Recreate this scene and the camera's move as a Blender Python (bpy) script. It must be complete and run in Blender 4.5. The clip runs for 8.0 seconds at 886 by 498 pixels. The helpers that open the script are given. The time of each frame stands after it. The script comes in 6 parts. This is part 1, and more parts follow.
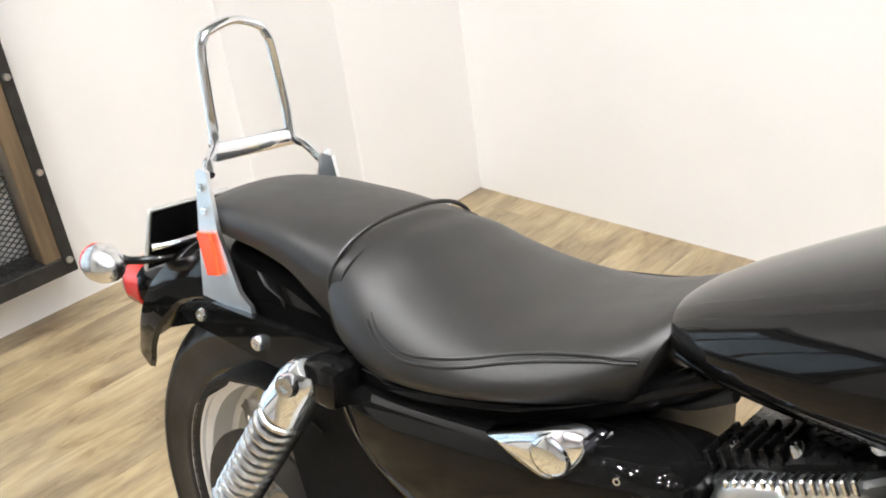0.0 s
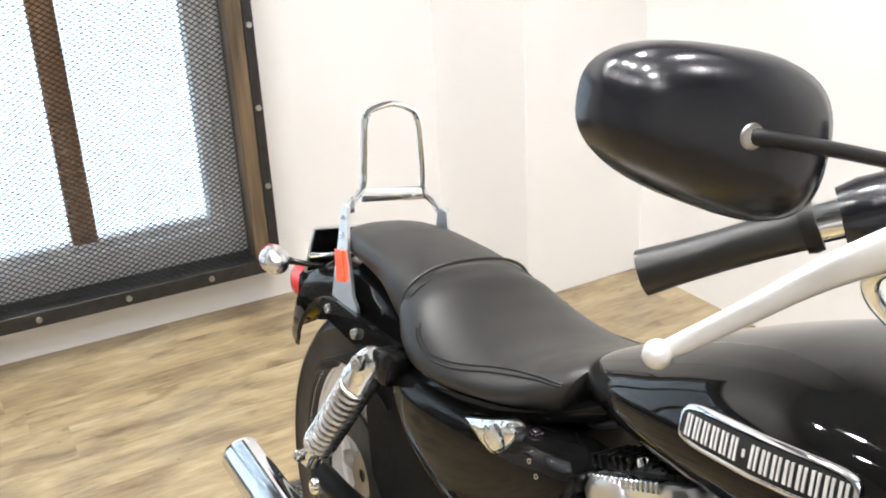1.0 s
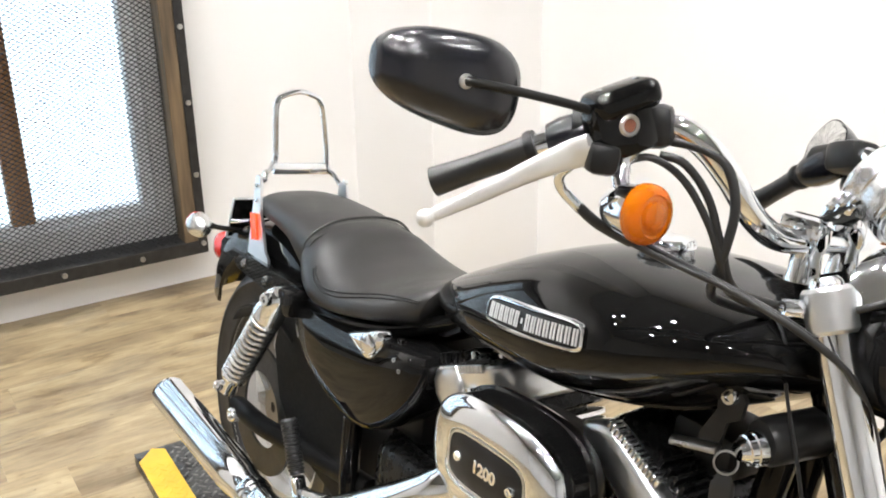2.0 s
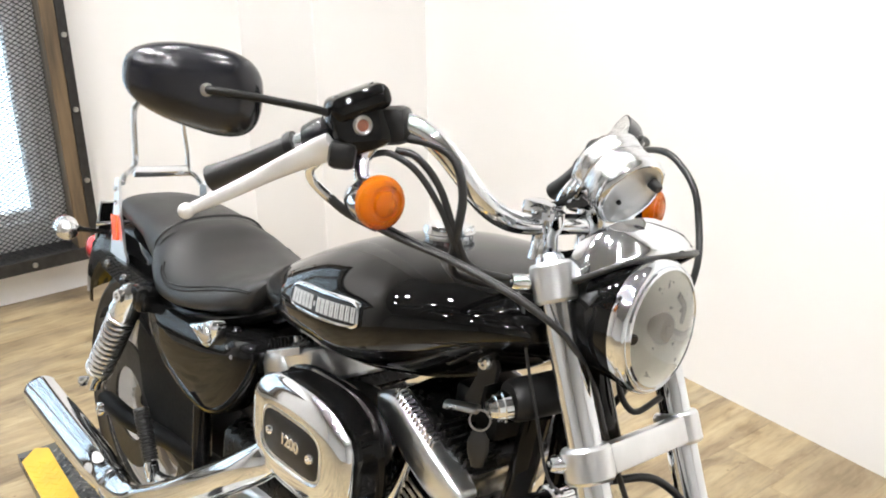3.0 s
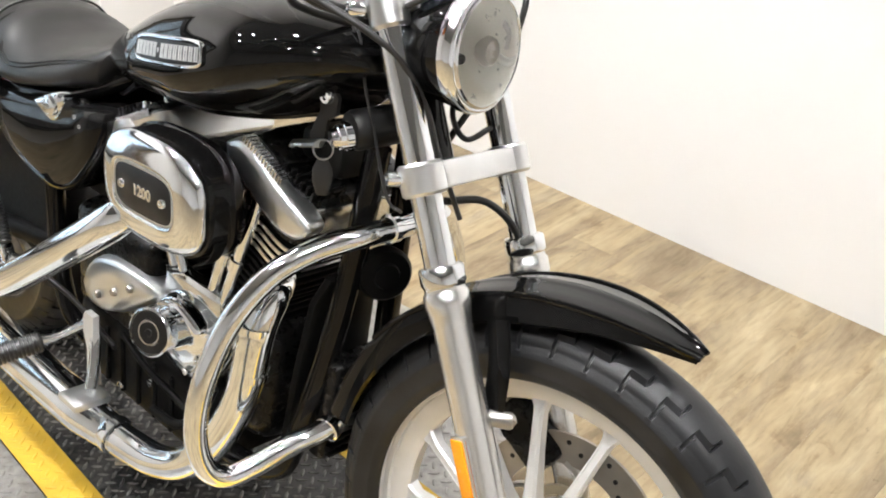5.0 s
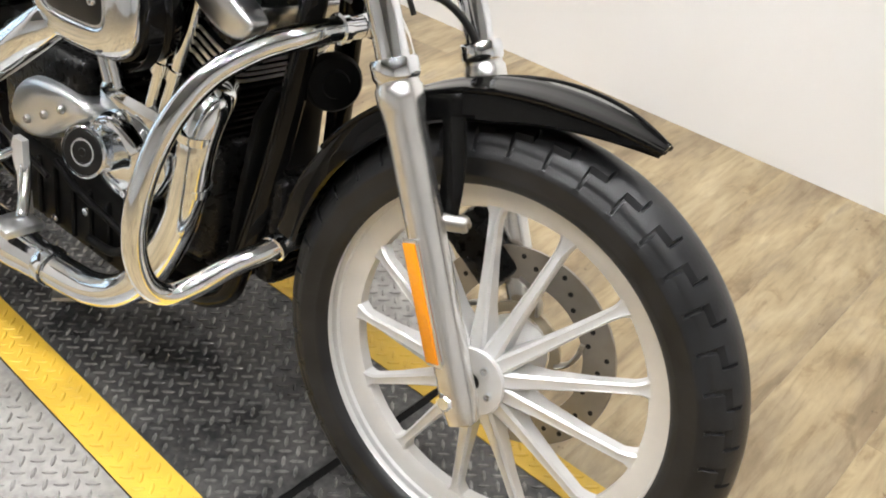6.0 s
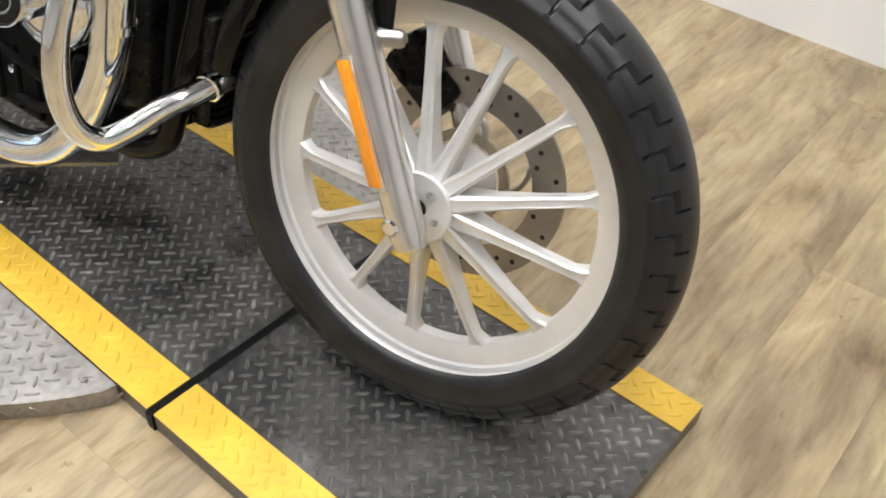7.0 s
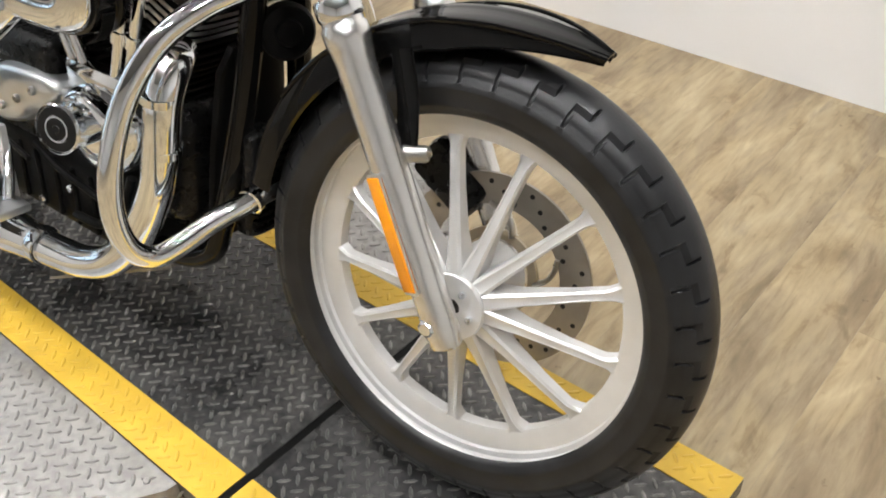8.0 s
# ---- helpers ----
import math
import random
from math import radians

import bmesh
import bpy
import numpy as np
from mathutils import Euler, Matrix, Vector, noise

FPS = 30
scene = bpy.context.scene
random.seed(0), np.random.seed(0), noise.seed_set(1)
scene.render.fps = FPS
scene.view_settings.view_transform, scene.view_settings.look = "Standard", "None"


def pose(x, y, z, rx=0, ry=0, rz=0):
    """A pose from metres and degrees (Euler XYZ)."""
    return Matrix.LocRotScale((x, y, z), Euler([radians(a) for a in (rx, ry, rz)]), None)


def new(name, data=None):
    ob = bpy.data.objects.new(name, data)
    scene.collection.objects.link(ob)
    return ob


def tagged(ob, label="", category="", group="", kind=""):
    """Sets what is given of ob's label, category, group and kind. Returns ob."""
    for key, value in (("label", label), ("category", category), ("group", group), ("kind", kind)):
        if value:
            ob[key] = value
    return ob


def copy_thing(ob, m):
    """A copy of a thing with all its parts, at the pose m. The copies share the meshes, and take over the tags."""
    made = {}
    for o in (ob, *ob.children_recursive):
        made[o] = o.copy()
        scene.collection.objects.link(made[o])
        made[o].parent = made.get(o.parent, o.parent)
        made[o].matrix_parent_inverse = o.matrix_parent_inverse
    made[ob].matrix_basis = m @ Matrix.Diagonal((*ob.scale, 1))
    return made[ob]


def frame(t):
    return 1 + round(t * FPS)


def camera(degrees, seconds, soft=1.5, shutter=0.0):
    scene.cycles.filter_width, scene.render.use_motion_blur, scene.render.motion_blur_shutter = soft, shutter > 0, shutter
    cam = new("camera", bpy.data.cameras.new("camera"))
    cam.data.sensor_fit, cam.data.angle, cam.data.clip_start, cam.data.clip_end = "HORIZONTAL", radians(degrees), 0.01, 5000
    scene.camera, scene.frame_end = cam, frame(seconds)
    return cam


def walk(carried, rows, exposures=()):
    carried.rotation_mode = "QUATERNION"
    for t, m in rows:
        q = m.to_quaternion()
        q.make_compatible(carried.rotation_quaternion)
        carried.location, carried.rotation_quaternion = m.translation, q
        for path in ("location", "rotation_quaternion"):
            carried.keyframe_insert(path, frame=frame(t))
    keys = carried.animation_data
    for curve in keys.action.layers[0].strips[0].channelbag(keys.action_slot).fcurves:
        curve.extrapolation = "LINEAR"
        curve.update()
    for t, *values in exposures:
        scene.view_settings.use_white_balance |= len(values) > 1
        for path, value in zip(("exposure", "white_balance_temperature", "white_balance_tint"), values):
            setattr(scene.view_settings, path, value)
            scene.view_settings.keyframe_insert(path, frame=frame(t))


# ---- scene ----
cam = camera(50.83, 8.0, soft=1.9)
ROWS = [
    (0.0, 0.9299, -0.5438, 1.2261, 63.49, 7.37, 41.77),
    (0.5, 1.1208, -0.6407, 1.3203, 66.29, 7.19, 46.61),
    (1.0, 1.3604, -0.6034, 1.3502, 68.65, 2.59, 58.85),
    (1.2, 1.4400, -0.5918, 1.3584, 69.04, 1.18, 60.89),
    (2.3, 1.7785, -0.7453, 1.3940, 69.23, 1.61, 52.74),
    (2.5, 1.8250, -0.7327, 1.4056, 69.24, 2.26, 51.92),
    (3.0, 1.9099, -0.6339, 1.4030, 69.20, 0.98, 51.25),
    (3.5, 1.9694, -0.5450, 1.3963, 70.18, -1.61, 54.10),
    (4.0, 1.9982, -0.5878, 1.3773, 69.22, -0.48, 49.87),
    (4.5, 2.0172, -0.6581, 1.3360, 64.56, -1.15, 46.28),
    (4.7, 2.0251, -0.6767, 1.3241, 62.96, -1.18, 45.14),
    (5.8, 2.0349, -0.7085, 1.1819, 55.02, -2.33, 40.79),
    (6.0, 2.0434, -0.7105, 1.1587, 54.58, -3.26, 41.10),
    (6.5, 2.0761, -0.7027, 1.0905, 50.65, -3.76, 38.90),
    (7.0, 2.0941, -0.7094, 1.0640, 48.66, -1.98, 37.96),
    (7.5, 2.1091, -0.7050, 1.0812, 48.84, -0.05, 37.66),
    (8.0, 2.1168, -0.7033, 1.1522, 51.75, 2.46, 38.19),
]
walk(cam, [(t, pose(*r)) for t, *r in ROWS], [(0.0, 0.0), (4.7, 0.0), (6.0, -0.25), (6.5, -0.32), (8.0, -0.38)])

# ---- light ----
FLOOR = -0.036          # the deck's top is z = 0
CEIL = 3.1
world = bpy.data.worlds.new("world")
world.use_nodes = True
scene.world = world
wn = world.node_tree.nodes
sky = wn.new("ShaderNodeTexSky")
sky.sky_type, sky.sun_disc = "NISHITA", False
sky.sun_elevation, sky.sun_rotation = radians(38), radians(200)
world.node_tree.links.new(sky.outputs[0], wn["Background"].inputs[0])
wn["Background"].inputs[1].default_value = 0.1


# ---- materials ----
def nodes(name):
    m = bpy.data.materials.new(name)
    m.use_nodes = True
    return m, m.node_tree.nodes, m.node_tree.links, m.node_tree.nodes["Principled BSDF"]


def ramp(ns, ls, fac, stops):
    r = ns.new("ShaderNodeValToRGB")
    e = r.color_ramp.elements
    while len(e) < len(stops):
        e.new(0.5)
    for k, (p, c) in zip(e, stops):
        k.position, k.color = p, (*c, 1)
    ls.new(fac, r.inputs[0])
    return r.outputs[0]


def noise_tex(ns, ls, scale, detail=4.0, stretch=None, seed_from=None):
    co = ns.new("ShaderNodeTexCoord")
    out = co.outputs["Object"]
    if stretch:
        mp = ns.new("ShaderNodeMapping")
        mp.inputs["Scale"].default_value = stretch
        ls.new(out, mp.inputs[0])
        out = mp.outputs[0]
    n = ns.new("ShaderNodeTexNoise")
    n.inputs["Scale"].default_value, n.inputs["Detail"].default_value = scale, detail
    ls.new(out, n.inputs["Vector"])
    return n


def bump(ns, ls, bs, height, strength, dist=0.001):
    b = ns.new("ShaderNodeBump")
    b.inputs["Strength"].default_value, b.inputs["Distance"].default_value = strength, dist
    ls.new(height, b.inputs["Height"])
    ls.new(b.outputs[0], bs.inputs["Normal"])


def plain(name, base, rough, metal=0.0, coat=0.0, vary=0.12, scale=30.0, grain=0.0, grain_scale=400.0, rough_vary=0.08, spec=0.5):
    """A surface with slight blotches in colour and gloss, and fine relief."""
    m, ns, ls, bs = nodes(name)
    n = noise_tex(ns, ls, scale)
    lo = tuple(c * (1 - vary) for c in base)
    hi = tuple(min(1, c * (1 + vary)) for c in base)
    ls.new(ramp(ns, ls, n.outputs[0], [(0.3, lo), (0.7, hi)]), bs.inputs["Base Color"])
    mr = ns.new("ShaderNodeMapRange")
    mr.inputs["To Min"].default_value, mr.inputs["To Max"].default_value = max(0.02, rough - rough_vary), rough + rough_vary
    n2 = noise_tex(ns, ls, scale * 3.7)
    ls.new(n2.outputs[0], mr.inputs[0])
    ls.new(mr.outputs[0], bs.inputs["Roughness"])
    bs.inputs["Metallic"].default_value = metal
    bs.inputs["Coat Weight"].default_value = coat
    bs.inputs["Specular IOR Level"].default_value = spec
    bs.inputs["Coat Roughness"].default_value = 0.04
    if grain:
        bump(ns, ls, bs, noise_tex(ns, ls, grain_scale, 3).outputs[0], grain)
    return m


CHROME = plain("chrome", (0.87, 0.90, 0.935), 0.07, 1.0, vary=0.04, scale=12, rough_vary=0.04)
ALU = plain("satin_aluminium", (0.80, 0.81, 0.82), 0.30, 1.0, vary=0.04, scale=25, rough_vary=0.04)
CAST = plain("cast_silver", (0.74, 0.737, 0.73), 0.36, 0.45, vary=0.05, scale=20, grain=0.04, grain_scale=700)
SLIDER = plain("satin_fork_alloy", (0.82, 0.82, 0.81), 0.24, 0.95, vary=0.04, scale=30, rough_vary=0.04)
STEEL = plain("brushed_steel", (0.50, 0.49, 0.47), 0.30, 1.0, vary=0.12, scale=18, grain=0.05)
BLACK = plain("black_gloss_paint", (0.004, 0.004, 0.004), 0.035, 0.0, vary=0.2, scale=4, rough_vary=0.015, spec=0.25)
SATIN = plain("black_satin", (0.010, 0.010, 0.010), 0.36, 0.0, vary=0.25, scale=20, grain=0.05, spec=0.28)
ENGINE = plain("black_engine_enamel", (0.006, 0.006, 0.006), 0.28, 0.0, spec=0.20, vary=0.3, scale=25, grain=0.15)
RUBBER = plain("tyre_rubber", (0.0135, 0.0140, 0.0152), 0.38, 0.0, spec=0.42, vary=0.55, scale=14, grain=0.25, grain_scale=250)
HOSE = plain("hose_rubber", (0.014, 0.014, 0.014), 0.35, 0.0, vary=0.2, grain=0.05)
LEATHER = plain("black_vinyl", (0.0095, 0.0090, 0.0086), 0.40, 0.0, spec=0.55, vary=0.18, scale=9, grain=0.22, grain_scale=900, rough_vary=0.05)
YELLOW = plain("yellow_floor_paint", (0.66, 0.42, 0.045), 0.36, 0.0, vary=0.11, scale=14, grain=0.12, grain_scale=160)
WALL = plain("cream_wall_paint", (0.80, 0.79, 0.778), 0.7, 0.0, vary=0.02, scale=1.2, grain=0.08, grain_scale=220)
FAR_WALL = plain("grey_wall_paint", (0.71, 0.71, 0.71), 0.7, 0.0, vary=0.06, scale=1.5, grain=0.08, grain_scale=220)
CEILING = plain("ceiling_paint", (0.225, 0.23, 0.24), 0.8, 0.0, vary=0.03, scale=2)
WHITE = plain("white_enamel", (0.75, 0.75, 0.73), 0.3, 0.0, vary=0.05)


def wood_floor():
    m, ns, ls, bs = nodes("vinyl_oak_planks")
    info = ns.new("ShaderNodeObjectInfo")
    geo = ns.new("ShaderNodeNewGeometry")
    add = ns.new("ShaderNodeVectorMath")
    add.operation = "MULTIPLY_ADD"
    cmb = ns.new("ShaderNodeCombineXYZ")
    ls.new(info.outputs["Random"], cmb.inputs[0])
    ls.new(info.outputs["Random"], cmb.inputs[1])
    ls.new(info.outputs["Random"], cmb.inputs[2])
    add.inputs[1].default_value = (7.0, 13.0, 5.0)
    ls.new(cmb.outputs[0], add.inputs[0])
    ls.new(geo.outputs["Position"], add.inputs[2])
    outs = []
    for sc, st, det in ((1.0, (8.0, 2.4, 1.0), 9), (1.0, (70.0, 9.0, 1.0), 9), (1.0, (13.0, 5.5, 1.0), 8)):
        mp = ns.new("ShaderNodeMapping")
        mp.inputs["Scale"].default_value = st
        ls.new(add.outputs[0], mp.inputs[0])
        n = ns.new("ShaderNodeTexNoise")
        n.inputs["Scale"].default_value, n.inputs["Detail"].default_value, n.inputs["Distortion"].default_value = sc, det, 0.5
        n.inputs["Roughness"].default_value = 0.58
        ls.new(mp.outputs[0], n.inputs["Vector"])
        outs.append(n.outputs[0])
    base = ramp(ns, ls, outs[0], [(0.34, (0.205, 0.152, 0.090)), (0.43, (0.275, 0.215, 0.135)), (0.52, (0.350, 0.274, 0.164)), (0.61, (0.400, 0.322, 0.200)), (0.72, (0.280, 0.232, 0.166))])
    fine = ramp(ns, ls, outs[1], [(0.32, (0.66, 0.63, 0.58)), (0.50, (0.95, 0.94, 0.93)), (0.62, (1.06, 1.06, 1.05))])
    mix = ns.new("ShaderNodeMix")
    mix.data_type, mix.blend_type = "RGBA", "MULTIPLY"
    mix.inputs["Factor"].default_value = 0.75
    ls.new(base, mix.inputs["A"])
    ls.new(fine, mix.inputs["B"])
    tint = ramp(ns, ls, info.outputs["Random"], [(0.0, (0.95, 0.95, 0.95)), (0.5, (1.0, 0.995, 0.98)), (1.0, (1.05, 1.04, 1.02))])
    mix2 = ns.new("ShaderNodeMix")
    mix2.data_type, mix2.blend_type = "RGBA", "MULTIPLY"
    mix2.inputs["Factor"].default_value = 1.0
    ls.new(mix.outputs["Result"], mix2.inputs["A"])
    ls.new(tint, mix2.inputs["B"])
    blot = ramp(ns, ls, outs[2], [(0.34, (0.66, 0.61, 0.54)), (0.43, (0.93, 0.91, 0.88)), (0.56, (1.0, 1.0, 1.0)), (0.68, (1.12, 1.12, 1.12))])
    mix3 = ns.new("ShaderNodeMix")
    mix3.data_type, mix3.blend_type = "RGBA", "MULTIPLY"
    mix3.inputs["Factor"].default_value = 1.0
    ls.new(mix2.outputs["Result"], mix3.inputs["A"])
    ls.new(blot, mix3.inputs["B"])
    speck = noise_tex(ns, ls, 34.0, 3)
    dots = ramp(ns, ls, speck.outputs[0], [(0.25, (0.50, 0.44, 0.38)), (0.31, (1.0, 1.0, 1.0))])
    mix4 = ns.new("ShaderNodeMix")
    mix4.data_type, mix4.blend_type = "RGBA", "MULTIPLY"
    mix4.inputs["Factor"].default_value = 0.8
    ls.new(mix3.outputs["Result"], mix4.inputs["A"])
    ls.new(dots, mix4.inputs["B"])
    ls.new(mix4.outputs["Result"], bs.inputs["Base Color"])
    mr = ns.new("ShaderNodeMapRange")
    mr.inputs["To Min"].default_value, mr.inputs["To Max"].default_value = 0.28, 0.45
    ls.new(outs[2], mr.inputs[0])
    ls.new(mr.outputs[0], bs.inputs["Roughness"])
    bump(ns, ls, bs, outs[1], 0.12)
    return m


def diamond_paint(name, base, worn, amount, rough, metal):
    """Painted or bare tread plate with rubbed, dusty patches."""
    m, ns, ls, bs = nodes(name)
    n = noise_tex(ns, ls, 7.0, 8)
    n2 = noise_tex(ns, ls, 60.0, 5)
    mul = ns.new("ShaderNodeMath")
    mul.operation = "MULTIPLY"
    ls.new(n.outputs[0], mul.inputs[0])
    ls.new(n2.outputs[0], mul.inputs[1])
    ls.new(ramp(ns, ls, mul.outputs[0], [(0.14, base), (0.14 + amount, worn)]), bs.inputs["Base Color"])
    bs.inputs["Metallic"].default_value = metal
    mr = ns.new("ShaderNodeMapRange")
    mr.inputs["To Min"].default_value, mr.inputs["To Max"].default_value = rough - 0.1, rough + 0.12
    ls.new(n.outputs[0], mr.inputs[0])
    ls.new(mr.outputs[0], bs.inputs["Roughness"])
    bump(ns, ls, bs, n2.outputs[0], 0.15)
    return m


PLANK = wood_floor()
DECK = diamond_paint("worn_black_tread_plate", (0.034, 0.034, 0.035), (0.145, 0.141, 0.135), 0.36, 0.27, 0.25)
LUG = diamond_paint("worn_black_tread_lug", (0.075, 0.075, 0.074), (0.36, 0.35, 0.33), 0.28, 0.28, 0.5)
PLATE = diamond_paint("bare_tread_plate", (0.31, 0.30, 0.285), (0.46, 0.45, 0.43), 0.2, 0.36, 0.85)


def wood_bar(name, lo, hi):
    m, ns, ls, bs = nodes(name)
    n = noise_tex(ns, ls, 5.0, 6, (6, 6, 0.6))
    ls.new(ramp(ns, ls, n.outputs[0], [(0.3, lo), (0.7, hi)]), bs.inputs["Base Color"])
    bs.inputs["Roughness"].default_value = 0.6
    bump(ns, ls, bs, n.outputs[0], 0.3, 0.002)
    return m


OAK = wood_bar("weathered_brown_wood", (0.05, 0.035, 0.02), (0.17, 0.115, 0.062))
PINE = wood_bar("orange_brown_wood", (0.26, 0.13, 0.05), (0.42, 0.235, 0.11))
DARK_STEEL = plain("dark_mesh_steel", (0.035, 0.034, 0.033), 0.45, 0.6, vary=0.25, scale=30, grain=0.1)
GREY_FRAME = plain("pale_window_frame", (0.86, 0.86, 0.86), 0.5, 0.0, vary=0.1)


def clear_plastic(name, colour, rough, ior=1.5, trans=1.0, relief=0.25):
    m, ns, ls, bs = nodes(name)
    bs.inputs["Base Color"].default_value = (*colour, 1)
    bs.inputs["Roughness"].default_value = rough
    bs.inputs["Transmission Weight"].default_value = trans
    bs.inputs["IOR"].default_value = ior
    v = ns.new("ShaderNodeTexVoronoi")
    v.inputs["Scale"].default_value = 170.0
    co = ns.new("ShaderNodeTexCoord")
    ls.new(co.outputs["Object"], v.inputs["Vector"])
    bump(ns, ls, bs, v.outputs["Distance"], relief, 0.002)
    return m


AMBER = clear_plastic("amber_lens", (1.0, 0.29, 0.004), 0.04, trans=0.68, relief=0.15)
BOWL = plain("bright_reflector", (0.86, 0.84, 0.78), 0.30, 0.55, vary=0.03)
SPUN = plain("spun_bright_metal", (0.78, 0.79, 0.80), 0.25, 1.0, vary=0.03, scale=40, rough_vary=0.04)
CUP = plain("brushed_gauge_metal", (0.52, 0.52, 0.515), 0.34, 1.0, vary=0.04, scale=40, rough_vary=0.05)
SHELL = plain("blue_black_moulding", (0.0075, 0.008, 0.011), 0.22, 0.0, vary=0.3, scale=30, rough_vary=0.07, spec=0.6)
FIN = plain("dull_black_casting", (0.0045, 0.0045, 0.0045), 0.5, 0.0, vary=0.3, scale=30, grain=0.1, spec=0.10)
ROTOR = plain("tan_grey_steel", (0.34, 0.315, 0.28), 0.32, 0.9, vary=0.15, scale=18)
LEVER = plain("pale_satin_alloy", (0.68, 0.675, 0.66), 0.40, 0.5, vary=0.04, scale=20)
MESH = plain("black_mesh_paint", (0.018, 0.018, 0.018), 0.55, 0.0, vary=0.2)
RED = clear_plastic("red_lens", (0.75, 0.035, 0.025), 0.15, trans=0.25)
ORANGE = clear_plastic("orange_reflector", (1.0, 0.36, 0.01), 0.2, trans=0.1)
REDREF = clear_plastic("red_orange_reflector", (0.85, 0.10, 0.03), 0.2, trans=0.1)
GLASS, _ns, _ls, _bs = nodes("clear_glass")
_bs.inputs["Transmission Weight"].default_value, _bs.inputs["Roughness"].default_value = 1.0, 0.0
_bs.inputs["Base Color"].default_value = (0.97, 0.98, 0.97, 1)
MIRROR = plain("mirror_glass", (0.88, 0.89, 0.88), 0.02, 1.0, vary=0.01, rough_vary=0.0)


def glow(name, colour, strength):
    m, ns, ls, bs = nodes(name)
    bs.inputs["Base Color"].default_value = (*colour, 1)
    bs.inputs["Emission Color"].default_value = (*colour, 1)
    bs.inputs["Emission Strength"].default_value = strength
    return m


DAYLIGHT = glow("bright_daylight", (0.74, 0.88, 1.0), 2.2)
BULB = glow("lit_ceiling_lamp", (1.0, 0.99, 0.985), 1500.0)


# ---- mesh helpers ----
def finish(name, bm, mat, parent=None, label="", smooth=40, xf=None):
    me = bpy.data.meshes.new(name)
    bmesh.ops.recalc_face_normals(bm, faces=bm.faces)
    if xf is not None:
        bm.transform(xf)
    if smooth:
        for f in bm.faces:
            f.smooth = True
        for e in bm.edges:
            if len(e.link_faces) == 2 and e.calc_face_angle(0) > radians(smooth):
                e.smooth = False
    bm.to_mesh(me)
    bm.free()
    me.materials.append(mat)
    ob = new(name, me)
    if parent is not None:
        ob.parent = parent
    if label:
        ob["label"] = label
    return ob


def box_bm(size, at=(0, 0, 0), bevel=0.0, bm=None, m=None, segs=2):
    bm2 = bmesh.new()
    bmesh.ops.create_cube(bm2, size=1)
    bmesh.ops.scale(bm2, vec=size, verts=bm2.verts)
    if bevel:
        bmesh.ops.bevel(bm2, geom=bm2.edges[:], offset=bevel, segments=segs, affect="EDGES", profile=0.5)
    if m is not None:
        bm2.transform(m)
    bmesh.ops.translate(bm2, vec=at, verts=bm2.verts)
    return join(bm, bm2)


def join(bm, other):
    if bm is None:
        return other
    me = bpy.data.meshes.new("tmp")
    other.to_mesh(me)
    other.free()
    bm.from_mesh(me)
    bpy.data.meshes.remove(me)
    return bm


def prism_bm(outline, z0, z1, bevel=0.0, bm=None, segs=2):
    """An upright block over an outline of (x, y)."""
    b = bmesh.new()
    vs = [b.verts.new((x, y, z0)) for x, y in outline]
    f = b.faces.new(vs)
    r = bmesh.ops.extrude_face_region(b, geom=[f])
    top = [v for v in r["geom"] if isinstance(v, bmesh.types.BMVert)]
    bmesh.ops.translate(b, vec=(0, 0, z1 - z0), verts=top)
    bmesh.ops.recalc_face_normals(b, faces=b.faces)
    if bevel:
        bmesh.ops.bevel(b, geom=b.edges[:], offset=bevel, segments=segs, affect="EDGES", profile=0.5)
    return join(bm, b)


def along(d, up=(0, 0, 1)):
    """A turn that takes z to the direction d."""
    return Vector(d).to_track_quat("Z", "Y").to_matrix().to_4x4()


def lean_y(d):
    """A turn about y that takes z to the direction d of the xz plane."""
    return Matrix.Rotation(math.atan2(d[0], d[2]), 4, "Y")


def spline(pts, n=8):
    """Catmull-Rom through the points."""
    p = [Vector(q) for q in pts]
    p = [2 * p[0] - p[1]] + p + [2 * p[-1] - p[-2]]
    out = []
    for i in range(1, len(p) - 2):
        for k in range(n):
            t = k / n
            a, b, c, d = p[i - 1], p[i], p[i + 1], p[i + 2]
            out.append(0.5 * (2 * b + (c - a) * t + (2 * a - 5 * b + 4 * c - d) * t * t + (3 * b - a - 3 * c + d) * t ** 3))
    return out + [p[-2]]


